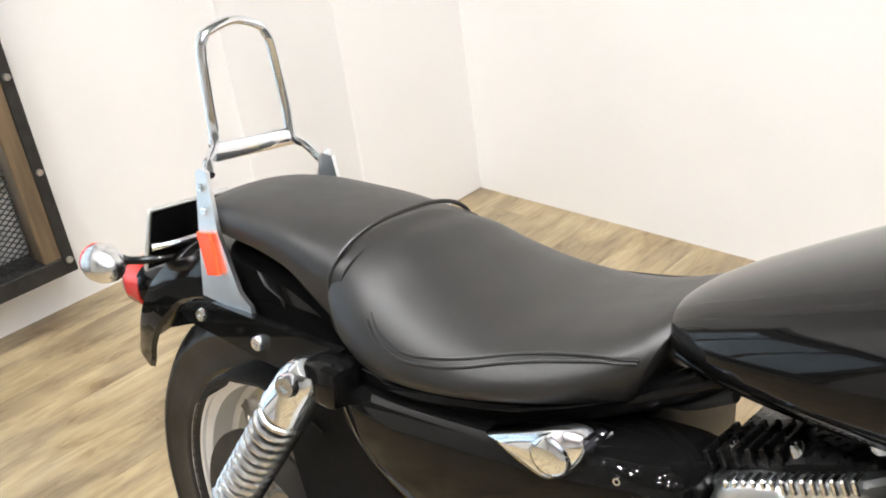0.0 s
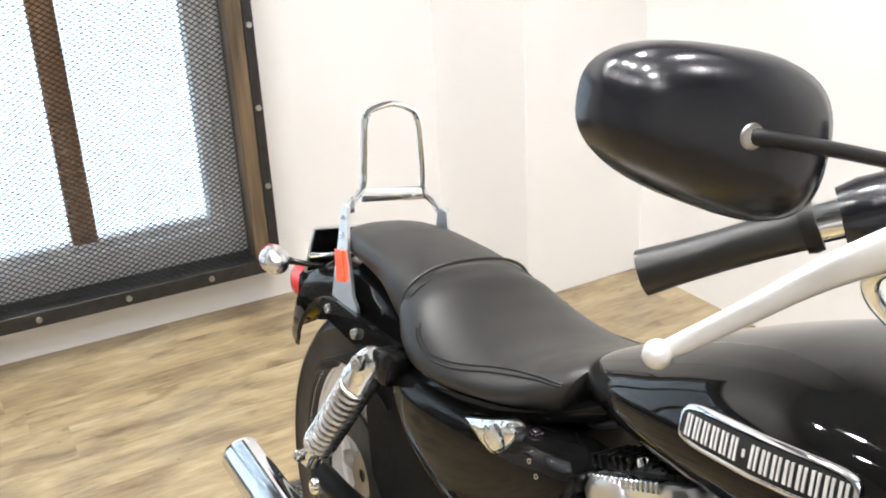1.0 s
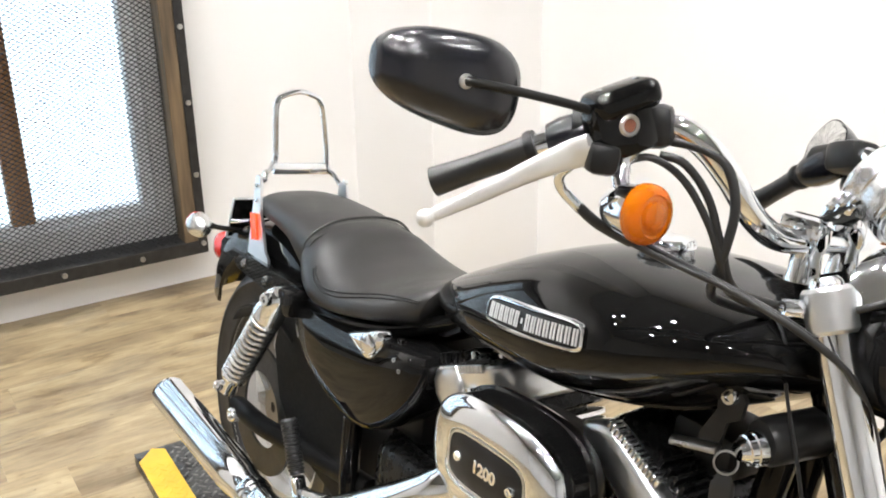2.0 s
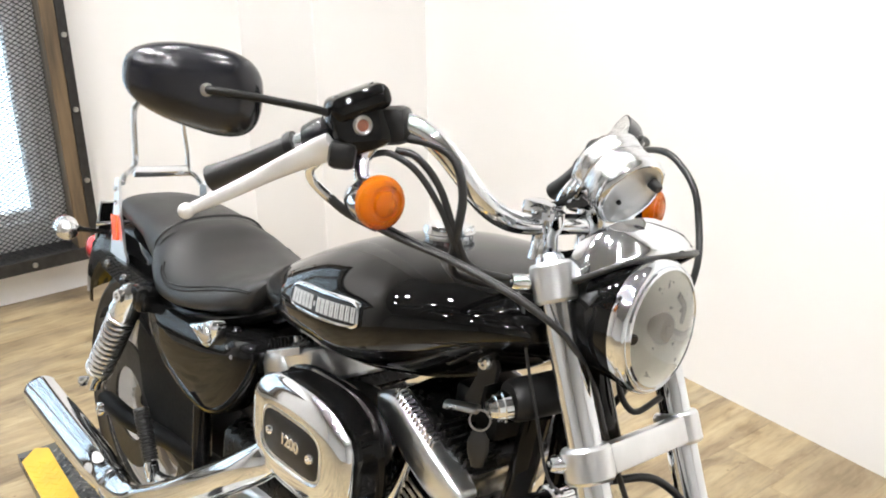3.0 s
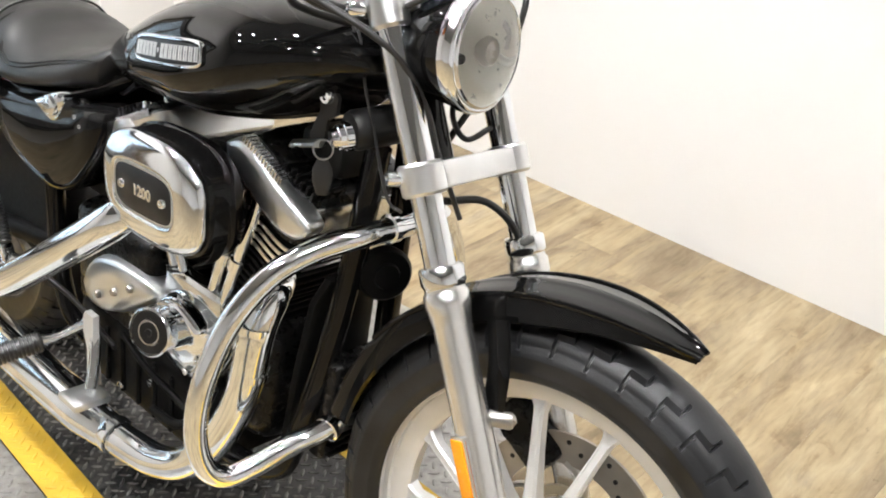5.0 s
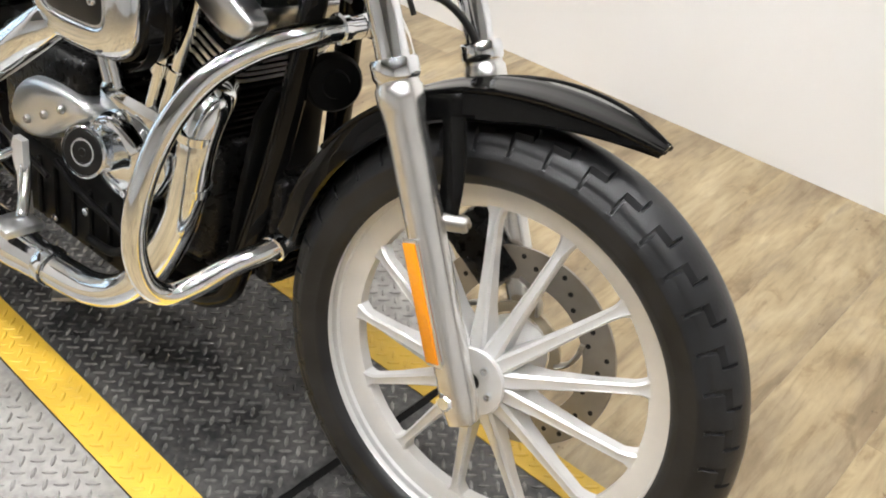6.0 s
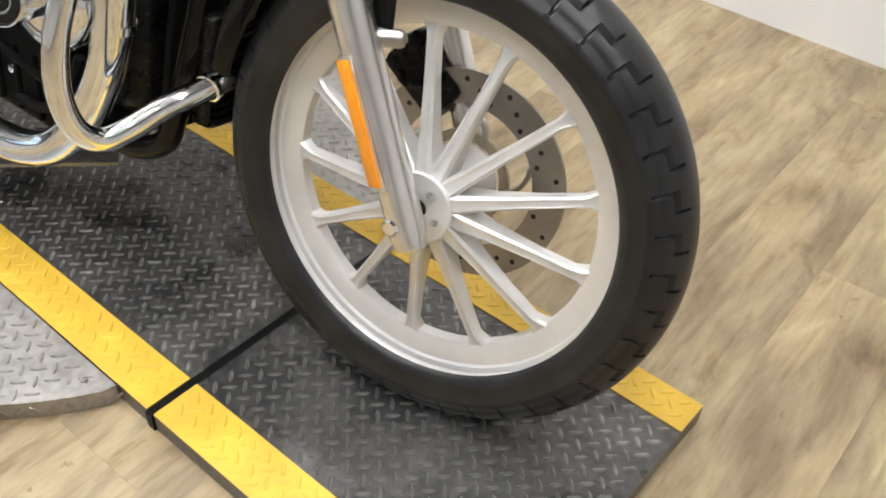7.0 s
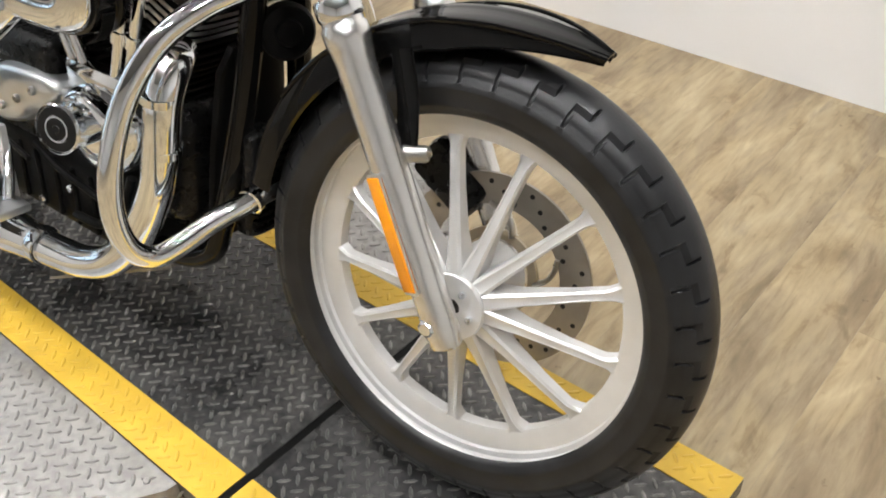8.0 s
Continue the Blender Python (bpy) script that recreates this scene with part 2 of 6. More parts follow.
def sweep_bm(path, radius, segs=16, bm=None, caps=True, n=8, squash=1.0, side=None):
    """A round tube along a path; radius is one number or one for each path point."""
    pts = spline(path, n) if n > 1 else [Vector(q) for q in path]
    if isinstance(radius, (int, float)):
        radii = [radius] * len(pts)
    else:
        radii = [float(q) for q in np.interp(np.linspace(0, len(radius) - 1, len(pts)), range(len(radius)), radius)]
    b = bmesh.new()
    tan = (pts[1] - pts[0]).normalized()
    nor = Vector(side) if side else tan.orthogonal()
    nor = (nor - tan * nor.dot(tan)).normalized()
    rings = []
    for i, q in enumerate(pts):
        t2 = (pts[min(i + 1, len(pts) - 1)] - pts[max(i - 1, 0)]).normalized()
        nor = (nor - t2 * nor.dot(t2)).normalized()
        bi = t2.cross(nor)
        rings.append([b.verts.new(q + radii[i] * (math.cos(a) * nor + squash * math.sin(a) * bi)) for a in (2 * math.pi * k / segs for k in range(segs))])
    for r0, r1 in zip(rings, rings[1:]):
        for k in range(segs):
            b.faces.new((r0[k], r0[(k + 1) % segs], r1[(k + 1) % segs], r1[k]))
    if caps:
        b.faces.new(list(reversed(rings[0])))
        b.faces.new(rings[-1])
    return join(bm, b)


def lathe_bm(profile, at=(0, 0, 0), axis=(0, 0, 1), segs=32, bm=None, closed=False):
    """Turns (radius, height) pairs round an axis."""
    b = bmesh.new()
    rings = []
    for r, h in profile:
        if r < 1e-6:
            rings.append([b.verts.new((0, 0, h))])
        else:
            rings.append([b.verts.new((r * math.cos(2 * math.pi * k / segs), r * math.sin(2 * math.pi * k / segs), h)) for k in range(segs)])
    pairs = list(zip(rings, rings[1:])) + ([(rings[-1], rings[0])] if closed else [])
    for r0, r1 in pairs:
        for k in range(segs):
            j = (k + 1) % segs
            if len(r0) == 1 and len(r1) == 1:
                continue
            if len(r0) == 1:
                b.faces.new((r0[0], r1[j], r1[k]))
            elif len(r1) == 1:
                b.faces.new((r0[k], r0[j], r1[0]))
            else:
                b.faces.new((r0[k], r0[j], r1[j], r1[k]))
    b.transform(Matrix.Translation(at) @ along(axis))
    return join(bm, b)


def loft_bm(sections, closed=True, caps=True, bm=None):
    """Skins rings of points, each ring with the same count."""
    b = bmesh.new()
    rings = [[b.verts.new(p) for p in s] for s in sections]
    n = len(rings[0])
    for r0, r1 in zip(rings, rings[1:]):
        for k in range(n if closed else n - 1):
            j = (k + 1) % n
            b.faces.new((r0[k], r0[j], r1[j], r1[k]))
    if caps and closed:
        b.faces.new(list(reversed(rings[0])))
        b.faces.new(rings[-1])
    return join(bm, b)


def superellipse(a, b, e, n):
    """n points of a rounded rectangle of half sizes a and b."""
    out = []
    for k in range(n):
        t = 2 * math.pi * k / n
        c, s = math.cos(t), math.sin(t)
        out.append((a * math.copysign(abs(c) ** (2 / e), c), b * math.copysign(abs(s) ** (2 / e), s)))
    return out


def bolt_bm(at, axis, r=0.008, h=0.006, bm=None, cap=True):
    return lathe_bm([(0, -h), (r, -h), (r, h * 0.5), (r * 0.8, h), (r * 0.45, h), (r * 0.4, h * 0.6), (0, h * 0.6)], at, axis, 12, bm)


# ---- room ----
WX, WS = -1.695, 0.022     # the window wall: x = WX + WS * y
RY, RS = 1.600, -0.066      # the back wall: y = RY + RS * x
FRONT, RIGHT = -5.2, 5.2


def wall(name, a, b, z0, z1, thick, outward, label, mat=None):
    """A wall from a to b in plan, its inner face on that line."""
    a, b, o = Vector((*a, 0)), Vector((*b, 0)), Vector((*outward, 0)) * thick
    bm = prism_bm([p.to_2d()[:] for p in (a, b, b + o, a + o)], z0, z1)
    return tagged(finish(name, bm, mat or WALL, smooth=0), label, "wall", kind="structure")


def wx(y):
    return WX + WS * y


# window wall with its opening
WY0, WY1, WZ0, WZ1 = -1.75, 0.30, 0.27, 1.85
for nm, y0, y1, z0, z1 in (("wall_window_a", FRONT - 0.2, WY0, FLOOR, CEIL), ("wall_window_b", WY1, 1.86, FLOOR, CEIL), ("wall_window_c", WY0, WY1, FLOOR, WZ0), ("wall_window_d", WY0, WY1, WZ1, CEIL)):
    wall(nm, (wx(y0), y0), (wx(y1), y1), z0, z1, 0.16, (-1, 0), "cream painted wall round the caged window")
wall("wall_back", (-2.0, RY + RS * -2.0), (RIGHT, RY + RS * RIGHT), FLOOR, CEIL, 0.15, (0, 1), "cream painted wall behind the motorcycle")
wall("wall_front", (-2.0, FRONT), (RIGHT, FRONT), FLOOR, CEIL, 0.15, (0, -1), "grey-beige painted wall facing the motorcycle's side", FAR_WALL)
wall("wall_right", (RIGHT, FRONT), (RIGHT, 1.6), FLOOR, CEIL, 0.15, (1, 0), "grey-beige painted wall ahead of the motorcycle", FAR_WALL)
pier = prism_bm([(-1.0875, 1.155), (-1.0875, 1.70), (-1.75, 1.70), (-1.75, 1.155)], FLOOR, CEIL, 0.004)
tagged(finish("wall_pier", pier, WALL, smooth=0), "boxed-out cream painted pier in the corner", "wall", kind="structure")
tagged(finish("ceiling", box_bm((RIGHT + 2.4, 7.4, 0.1), ((RIGHT - 2.0) / 2, -1.7, CEIL + 0.05)), CEILING, smooth=0), "grey painted ceiling with small lamps", "ceiling", kind="structure")
tagged(finish("floor", box_bm((RIGHT + 2.6, 7.6, 0.06), ((RIGHT - 2.0) / 2, -1.7, FLOOR - 0.035)), SATIN, smooth=0), "subfloor under wood-look vinyl planks", "floor", kind="structure")


# ---- window ----
def window():
    win = new("window_1")
    tagged(win, "bright white window with a grey frame and brown wooden mullion", "window", kind="structure")
    for nm, y0, y1, z0, z1, mat, dep, off in (
            ("window_frame", WY1 - 0.045, WY1, WZ0, WZ1, GREY_FRAME, 0.07, 0.0), ("window_frame", WY0, WY0 + 0.045, WZ0, WZ1, GREY_FRAME, 0.07, 0.0),
            ("window_frame", WY0 + 0.045, WY1 - 0.045, WZ1 - 0.045, WZ1, GREY_FRAME, 0.07, 0.0), ("window_sill", WY0 + 0.045, WY1 - 0.045, WZ0, WZ0 + 0.03, GREY_FRAME, 0.07, 0.0),
            ("mullion", -0.205, -0.127, WZ0 + 0.03, WZ1 - 0.045, PINE, 0.06, 0.004), ("mullion", -0.98, -0.90, WZ0 + 0.03, WZ1 - 0.045, PINE, 0.06, 0.004)):
        yc = (y0 + y1) / 2
        finish(nm, box_bm((dep, y1 - y0, z1 - z0), (wx(yc) - 0.06 + off, yc, (z0 + z1) / 2), 0.004, segs=1), mat, win, smooth=0)
    edges = (WY0 + 0.045, -0.98, -0.90, -0.205, -0.127, WY1 - 0.045)
    for y0, y1 in ((edges[0], edges[1]), (edges[2], edges[3]), (edges[4], edges[5])):
        p = finish("pane", box_bm((0.006, y1 - y0, WZ1 - WZ0 - 0.075), (wx(0) - 0.075, (y0 + y1) / 2, (WZ0 + WZ1) / 2), 0), GLASS, win, smooth=0)
        p.visible_shadow = False
    finish("backdrop", box_bm((0.02, 4.5, 3.6), (-2.6, -0.6, 1.1)), DAYLIGHT, smooth=0)
    tagged(bpy.data.objects["backdrop"], "overexposed daylight outside the window", "backdrop", kind="structure")


window()


def grille():
    """A framed expanded-metal cage in front of the window."""
    g = new("window_guard")
    tagged(g, "black expanded-metal window guard in a bolted steel and wood frame", "window guard")
    g.location = (-1.55, 0.43, 0.12)
    g.rotation_euler = (0, 0, -math.atan(WS))
    Y0, Z1, D = -2.3, 1.85, 0.135
    # in the guard's own frame: y runs along the wall, z up, front face at x = 0
    for nm, y0, y1, z0, z1 in (("steel_bar", -0.034, 0.0, 0.0, Z1), ("steel_bar", Y0, -0.034, 0.0, 0.05), ("steel_bar", Y0, Y0 + 0.034, 0.05, Z1), ("steel_bar", Y0 + 0.034, -0.034, Z1 - 0.05, Z1)):
        finish(nm, box_bm((D, y1 - y0, z1 - z0), (-D / 2, (y0 + y1) / 2, (z0 + z1) / 2), 0.002, segs=1), DARK_STEEL, g, smooth=0)
    for nm, y0, y1, z0, z1 in (("wood_bar", -0.085, -0.034, 0.05, Z1 - 0.05), ("wood_bar", Y0 + 0.034, Y0 + 0.085, 0.05, Z1 - 0.05)):
        finish(nm, box_bm((0.09, y1 - y0, z1 - z0), (-0.047, (y0 + y1) / 2, (z0 + z1) / 2), 0.003, segs=1), OAK, g, "weathered brown timber bar", smooth=0)
    bolt = None
    for k in range(8):
        for y, z in ((-0.017, 0.04 + 0.268 * k), (-0.25 - 0.275 * k, 0.025)):
            if z < Z1 and y > Y0:
                b = finish("bolt", bolt_bm((0.002, 0, 0), (1, 0, 0), 0.010, 0.006), STEEL, g, "bright round bolt head") if bolt is None else bpy.data.objects.new("bolt", bolt.data)
                if bolt is None:
                    bolt = b
                else:
                    scene.collection.objects.link(b)
                    b.parent = g
                b.location = (0, y, z)
    # expanded mesh: zigzag strands
    verts, faces = [], []
    P, H, W = 0.0262, 0.0086, 0.0018
    y0, y1, z0, z1 = Y0 + 0.08, -0.082, 0.045, Z1 - 0.04
    ny, nz = int((y1 - y0) / P), int((z1 - z0) / H)
    for j in range(nz):
        for i in range(ny * 2):
            up = (i + j) % 2
            za, zb = z0 + (j + up) * H, z0 + (j + 1 - up) * H
            ya, yb = y0 + i * P / 2, y0 + (i + 1) * P / 2
            n = len(verts)
            for yy, zz in ((ya, za), (yb, zb)):
                verts += [(-0.030, yy, zz - W), (-0.026, yy, zz + W), (-0.034, yy, zz + W * 0.6)]
            faces += [(n, n + 3, n + 4, n + 1), (n + 1, n + 4, n + 5, n + 2), (n + 2, n + 5, n + 3, n)]
    me = bpy.data.meshes.new("mesh_panel")
    me.from_pydata(verts, [], faces)
    me.materials.append(MESH)
    mesh = new("mesh_panel", me)
    mesh.parent = g
    tagged(mesh, "black diamond expanded-metal mesh", kind="stuff")


grille()


# ---- ceiling lamps ----
def ceiling_lamp(x, y, first=[]):
    if not first:
        lamp = new("ceiling_lamp")
        tagged(lamp, "small round lit lamp on the ceiling", "ceiling lamp", "ceiling lamps")
        finish("housing", lathe_bm([(0, 0.0), (0.05, 0.0), (0.055, -0.02), (0.05, -0.05), (0.044, -0.05), (0.042, -0.02), (0, -0.02)], (0, 0, 0), (0, 0, 1), 24), WHITE, lamp, "white round housing")
        finish("diffuser", lathe_bm([(0, -0.022), (0.041, -0.022), (0.038, -0.042), (0.02, -0.048), (0, -0.05)], (0, 0, 0), (0, 0, 1), 24), BULB, lamp, "glowing white diffuser")
        first.append(lamp)
    else:
        lamp = copy_thing(first[0], Matrix.Translation((x, y, CEIL)))
    lamp.location = (x, y, CEIL)


# the last two lamps are unseen, placed only to brighten the pier's front
for lx, ly in ((0.25, -0.5), (0.85, -0.62), (1.5, -0.5), (2.3, -0.7), (0.2, 0.3), (1.2, 0.65), (2.3, 0.6), (0.4, -1.7), (1.3, -1.8), (2.3, -1.8), (3.3, -1.0), (-0.7, -0.35), (-1.05, -0.6), (-0.9, -1.4)):
    ceiling_lamp(lx, ly)


# ---- motorcycle: frame of reference ----
LEAN, STEERED, RAKE = 8.378, 8.306, 28.66
bike = new("motorcycle")
tagged(bike, "black cruiser motorcycle with chrome engine guard leaning on its stand", "motorcycle")
bike.rotation_euler = (radians(-LEAN), 0, 0)
_ax = Vector((-math.sin(radians(RAKE)), 0, math.cos(radians(RAKE))))
_foot = Vector((1.5274 + 0.106, 0, 0))
STEER = Matrix.Translation(_foot) @ Matrix.Rotation(radians(STEERED), 4, _ax) @ Matrix.Translation(-_foot)
FC, RC = Vector((1.5274, 0, 0.331)), Vector((0, 0, 0.323))


def part(name, bm, material, parent=None, label="", smooth=40, steer=False):
    return finish(name, bm, material, bike if parent is None else parent, label, smooth, STEER if steer else None)


def twin(ob, m, parent=None):
    """Another object on the same mesh."""
    o = bpy.data.objects.new(ob.name.split(".")[0], ob.data)
    scene.collection.objects.link(o)
    o.parent = parent or ob.parent
    o.matrix_basis = m
    return o


FLIP = Matrix.Diagonal((1, -1, 1, 1))


def mirrored(bm):
    b = bm.copy()
    b.transform(FLIP)
    bmesh.ops.reverse_faces(b, faces=b.faces[:])
    return b


def both(name, bm, mat, parent=None, label="", smooth=40, steer=False):
    b2 = mirrored(bm)
    a = part(name, bm, mat, parent, label, smooth, steer)
    return a, part(name, b2, mat, parent, label, smooth, steer)


# ---- wheels ----
def tyre_mesh(c, R, half, seat, pitchn, steer):
    """A tyre with z-shaped grooves cut into its shoulders."""
    na, prof = 1280, []
    for k in range(41):
        u = -1 + 2 * k / 40
        y = half * u * (1 - 0.12 * abs(u) ** 6)
        r = R - 0.030 * abs(u) ** 2.3
        prof.append((y, r, True))
    side = [(half * 1.0, R - 0.036), (half * 1.025, R - 0.042), (half * 1.035, R - 0.0435), (half * 1.015, R - 0.0455), (half * 1.0, R - 0.054), (half * 0.93, seat + 0.016), (half * 0.94, seat + 0.014), (half * 0.91, seat + 0.012), (half * 0.88, seat + 0.006), (half * 0.72, seat)]
    prof = [(-y, r, False) for y, r in reversed(side)] + prof + [(y, r, False) for y, r in side]
    verts, faces = [], []
    n = len(prof)
    for i in range(na):
        th = 2 * math.pi * i / na
        ph = (i / na * pitchn) % 1.0
        for y, r, tread in prof:
            rr = r
            if tread:
                u = abs(y) / half
                q = (ph + (0.5 if y > 0 else 0.0)) % 1.0
                g = (0.63 < u < 0.72 and 0.14 < q < 0.66) or (0.63 < u < 0.92 and abs(q - 0.63) < 0.040) or (0.38 < u < 0.72 and abs(q - 0.17) < 0.040)
                rr -= 0.0065 if g else 0.0
            verts.append((c.x + rr * math.cos(th), c.y + y, c.z + rr * math.sin(th)))
    for i in range(na):
        j = (i + 1) % na
        for k in range(n - 1):
            faces.append((i * n + k, i * n + k + 1, j * n + k + 1, j * n + k))
    me = bpy.data.meshes.new("tyre")
    me.from_pydata(verts, [], faces)
    if steer:
        me.transform(STEER)
    me.materials.append(RUBBER)
    # flat faces round the grooves, smooth ones elsewhere
    sunk = [math.hypot(v[0] - c.x, v[2] - c.z) for v in verts]
    rows = [r for _, r, _ in prof]
    low = [sunk[k] < rows[k % n] - 0.001 for k in range(len(verts))]
    brink = set()
    for f in faces:
        if any(low[k] for k in f) and not all(low[k] for k in f):
            brink.update(f)
    for p, f in zip(me.polygons, faces):
        p.use_smooth = not any(k in brink for k in f)
    return me


def wheel(name, c, R, half, seat, flange, win, yface, th0, steer, pitchn, label, inner):
    w = new(name)
    w.parent = bike
    w["label"] = label
    tyre = new("tyre", tyre_mesh(c, R, half, seat, pitchn, steer))
    tyre.parent = w
    tyre["label"] = "black rubber tyre with zigzag tread"
    f = yface
    half_prof = [(flange, f), (flange, f + 0.004), (flange - 0.004, f + 0.006), (flange - 0.0065, f + 0.004), (flange - 0.0085, f - 0.004), (flange - 0.0155, f - 0.006),
                 (flange - 0.0170, f - 0.011), (win + 0.012, f - 0.013), (win + 0.0105, 0.0125), (win + 0.004, 0.0115), (win, 0.009)]
    prof = [(r, -y) for r, y in half_prof] + [(r, y) for r, y in reversed(half_prof)]
    part("rim", lathe_bm(prof, c, (0, 1, 0), 96), CAST, w, "silver cast rim", steer=steer)
    hub = lathe_bm([(0.012, -0.060), (0.040, -0.060), (0.044, -0.056), (0.040, -0.045), (0.034, -0.025), (0.034, 0.03), (0.05, 0.05), (0.05, 0.056), (0.012, 0.056)], c, (0, 1, 0), 40)
    part("hub", hub, inner, w, steer=steer)
    # a solid black plug gives the hub's bore its shade by colour
    part("axle_hole", lathe_bm([(0, -0.0565), (0.0125, -0.0565), (0.0125, 0.05), (0, 0.05)], c, (0, 1, 0), 20), SATIN, w, steer=steer)
    for k in range(13):
        t = th0 - k * 2 * math.pi / 13
        secs = []
        for r, wd, y0, y1 in ((0.028, 0.013, -0.052, 0.005), (0.05, 0.0118, -0.050, -0.010), (0.09, 0.0092, -0.040, -0.014), (0.15, 0.0074, -0.028, -0.008), (win - 0.018, 0.0072, -0.0185, 0.000), (win - 0.008, 0.0088, -0.0145, 0.006), (win - 0.001, 0.0125, -0.0125, 0.009), (win + 0.006, 0.0165, -0.011, 0.010)):
            ring = [(-wd, y1), (wd, y1), (wd, y0 + 0.004), (wd - 0.0025, y0 + 0.001), (wd * 0.62, y0), (wd * 0.42, y0 + 0.0010), (-wd * 0.42, y0 + 0.0010), (-wd * 0.62, y0), (-wd + 0.0025, y0 + 0.001), (-wd, y0 + 0.004)]
            d, s = Vector((math.cos(t), 0, math.sin(t))), Vector((-math.sin(t), 0, math.cos(t)))
            secs.append([c + d * r + s * a + Vector((0, y, 0)) for a, y in ring])
        part("spoke", loft_bm(secs), inner, w, smooth=30, steer=steer)
    return w


FW = wheel("front_wheel", FC, 0.331, 0.050, 0.251, 0.2635, 0.2160, 0.026, 0.3365, True, 40, "front wheel with thirteen silver cast spokes", CAST)
# rear hub and spokes take a darker metal that holds the wheel's shade
RW = wheel("rear_wheel", RC, 0.323, 0.074, 0.217, 0.2290, 0.185, 0.060, 0.1, False, 42, "rear wheel with a silver rim and cast spokes coloured dark for shade", ROTOR)
# bolts of the front hub
part("hub_plate", lathe_bm([(0.013, -0.064), (0.046, -0.064), (0.048, -0.061), (0.013, -0.061)], FC, (0, 1, 0), 36, closed=True), CAST, FW, "pale bolted hub cover", steer=True)
for k in range(5):
    a = radians(57 + 72 * k)
    part("bolt", bolt_bm(FC + Vector((0.030 * math.cos(a), -0.066, 0.030 * math.sin(a))), (0, -1, 0), 0.0055, 0.004), CHROME, FW, steer=True)


def brake_disc():
    d = new("brake_disc")
    d.parent = bike
    d["label"] = "drilled steel brake disc with a tan carrier"
    c = FC + Vector((0, 0.062, 0))
    part("rotor", lathe_bm([(0.100, -0.0025), (0.146, -0.0025), (0.146, 0.0025), (0.100, 0.0025)], c, (0, 1, 0), 72, closed=True), ROTOR, d, steer=True)
    part("carrier", lathe_bm([(0.052, -0.003), (0.066, -0.003), (0.066, 0.003), (0.052, 0.003)], c, (0, 1, 0), 48, closed=True), plain("tan_carrier", (0.42, 0.36, 0.26), 0.4, 0.7), d, steer=True)
    for k in range(5):
        a = 2 * math.pi * k / 5
        arc = [c + Vector((r * math.cos(a + q), 0, r * math.sin(a + q))) for r, q in ((0.062, 0.0), (0.078, 0.12), (0.092, 0.32), (0.103, 0.5))]
        part("carrier_arm", sweep_bm(arc, 0.009, 8, squash=0.4, side=(0, 1, 0), n=4), STEEL, d, steer=True)
    # solid black dots on the rotor; the holes' shade is their colour
    hole = lathe_bm([(0, -0.0032), (0.0036, -0.0032), (0.0036, 0.0032), (0, 0.0032)], (0, 0, 0), (0, 1, 0), 10)
    me = None
    for k in range(40):
        a, r = 2 * math.pi * k / 40, (0.110, 0.122, 0.134)[k % 3]
        at = Matrix.Translation(c + Vector((r * math.cos(a), 0, r * math.sin(a))))
        if me is None:
            me = bpy.data.meshes.new("drilling")
            hole.to_mesh(me)
            me.materials.append(SATIN)
        o = bpy.data.objects.new("drilling", me)
        scene.collection.objects.link(o)
        o.parent = d
        o.matrix_basis = STEER @ at
    hole.free()
    cal = box_bm((0.11, 0.05, 0.07), FC + Vector((-0.085, 0.075, 0.115)), 0.014, m=Matrix.Rotation(radians(35), 4, "Y"))
    cal = lathe_bm([(0, -0.02), (0.022, -0.02), (0.025, -0.012), (0.025, 0.0), (0, 0)], FC + Vector((-0.10, 0.05, 0.12)), (0, -1, 0), 20, cal)
    part("caliper", cal, ENGINE, None, "black brake caliper", steer=True)


brake_disc()


# ---- fork ----
def fork_x(z):
    return 1.531 - 0.4768 * (z - 0.331)


FDIR = Vector((-0.4304, 0, 0.9026))


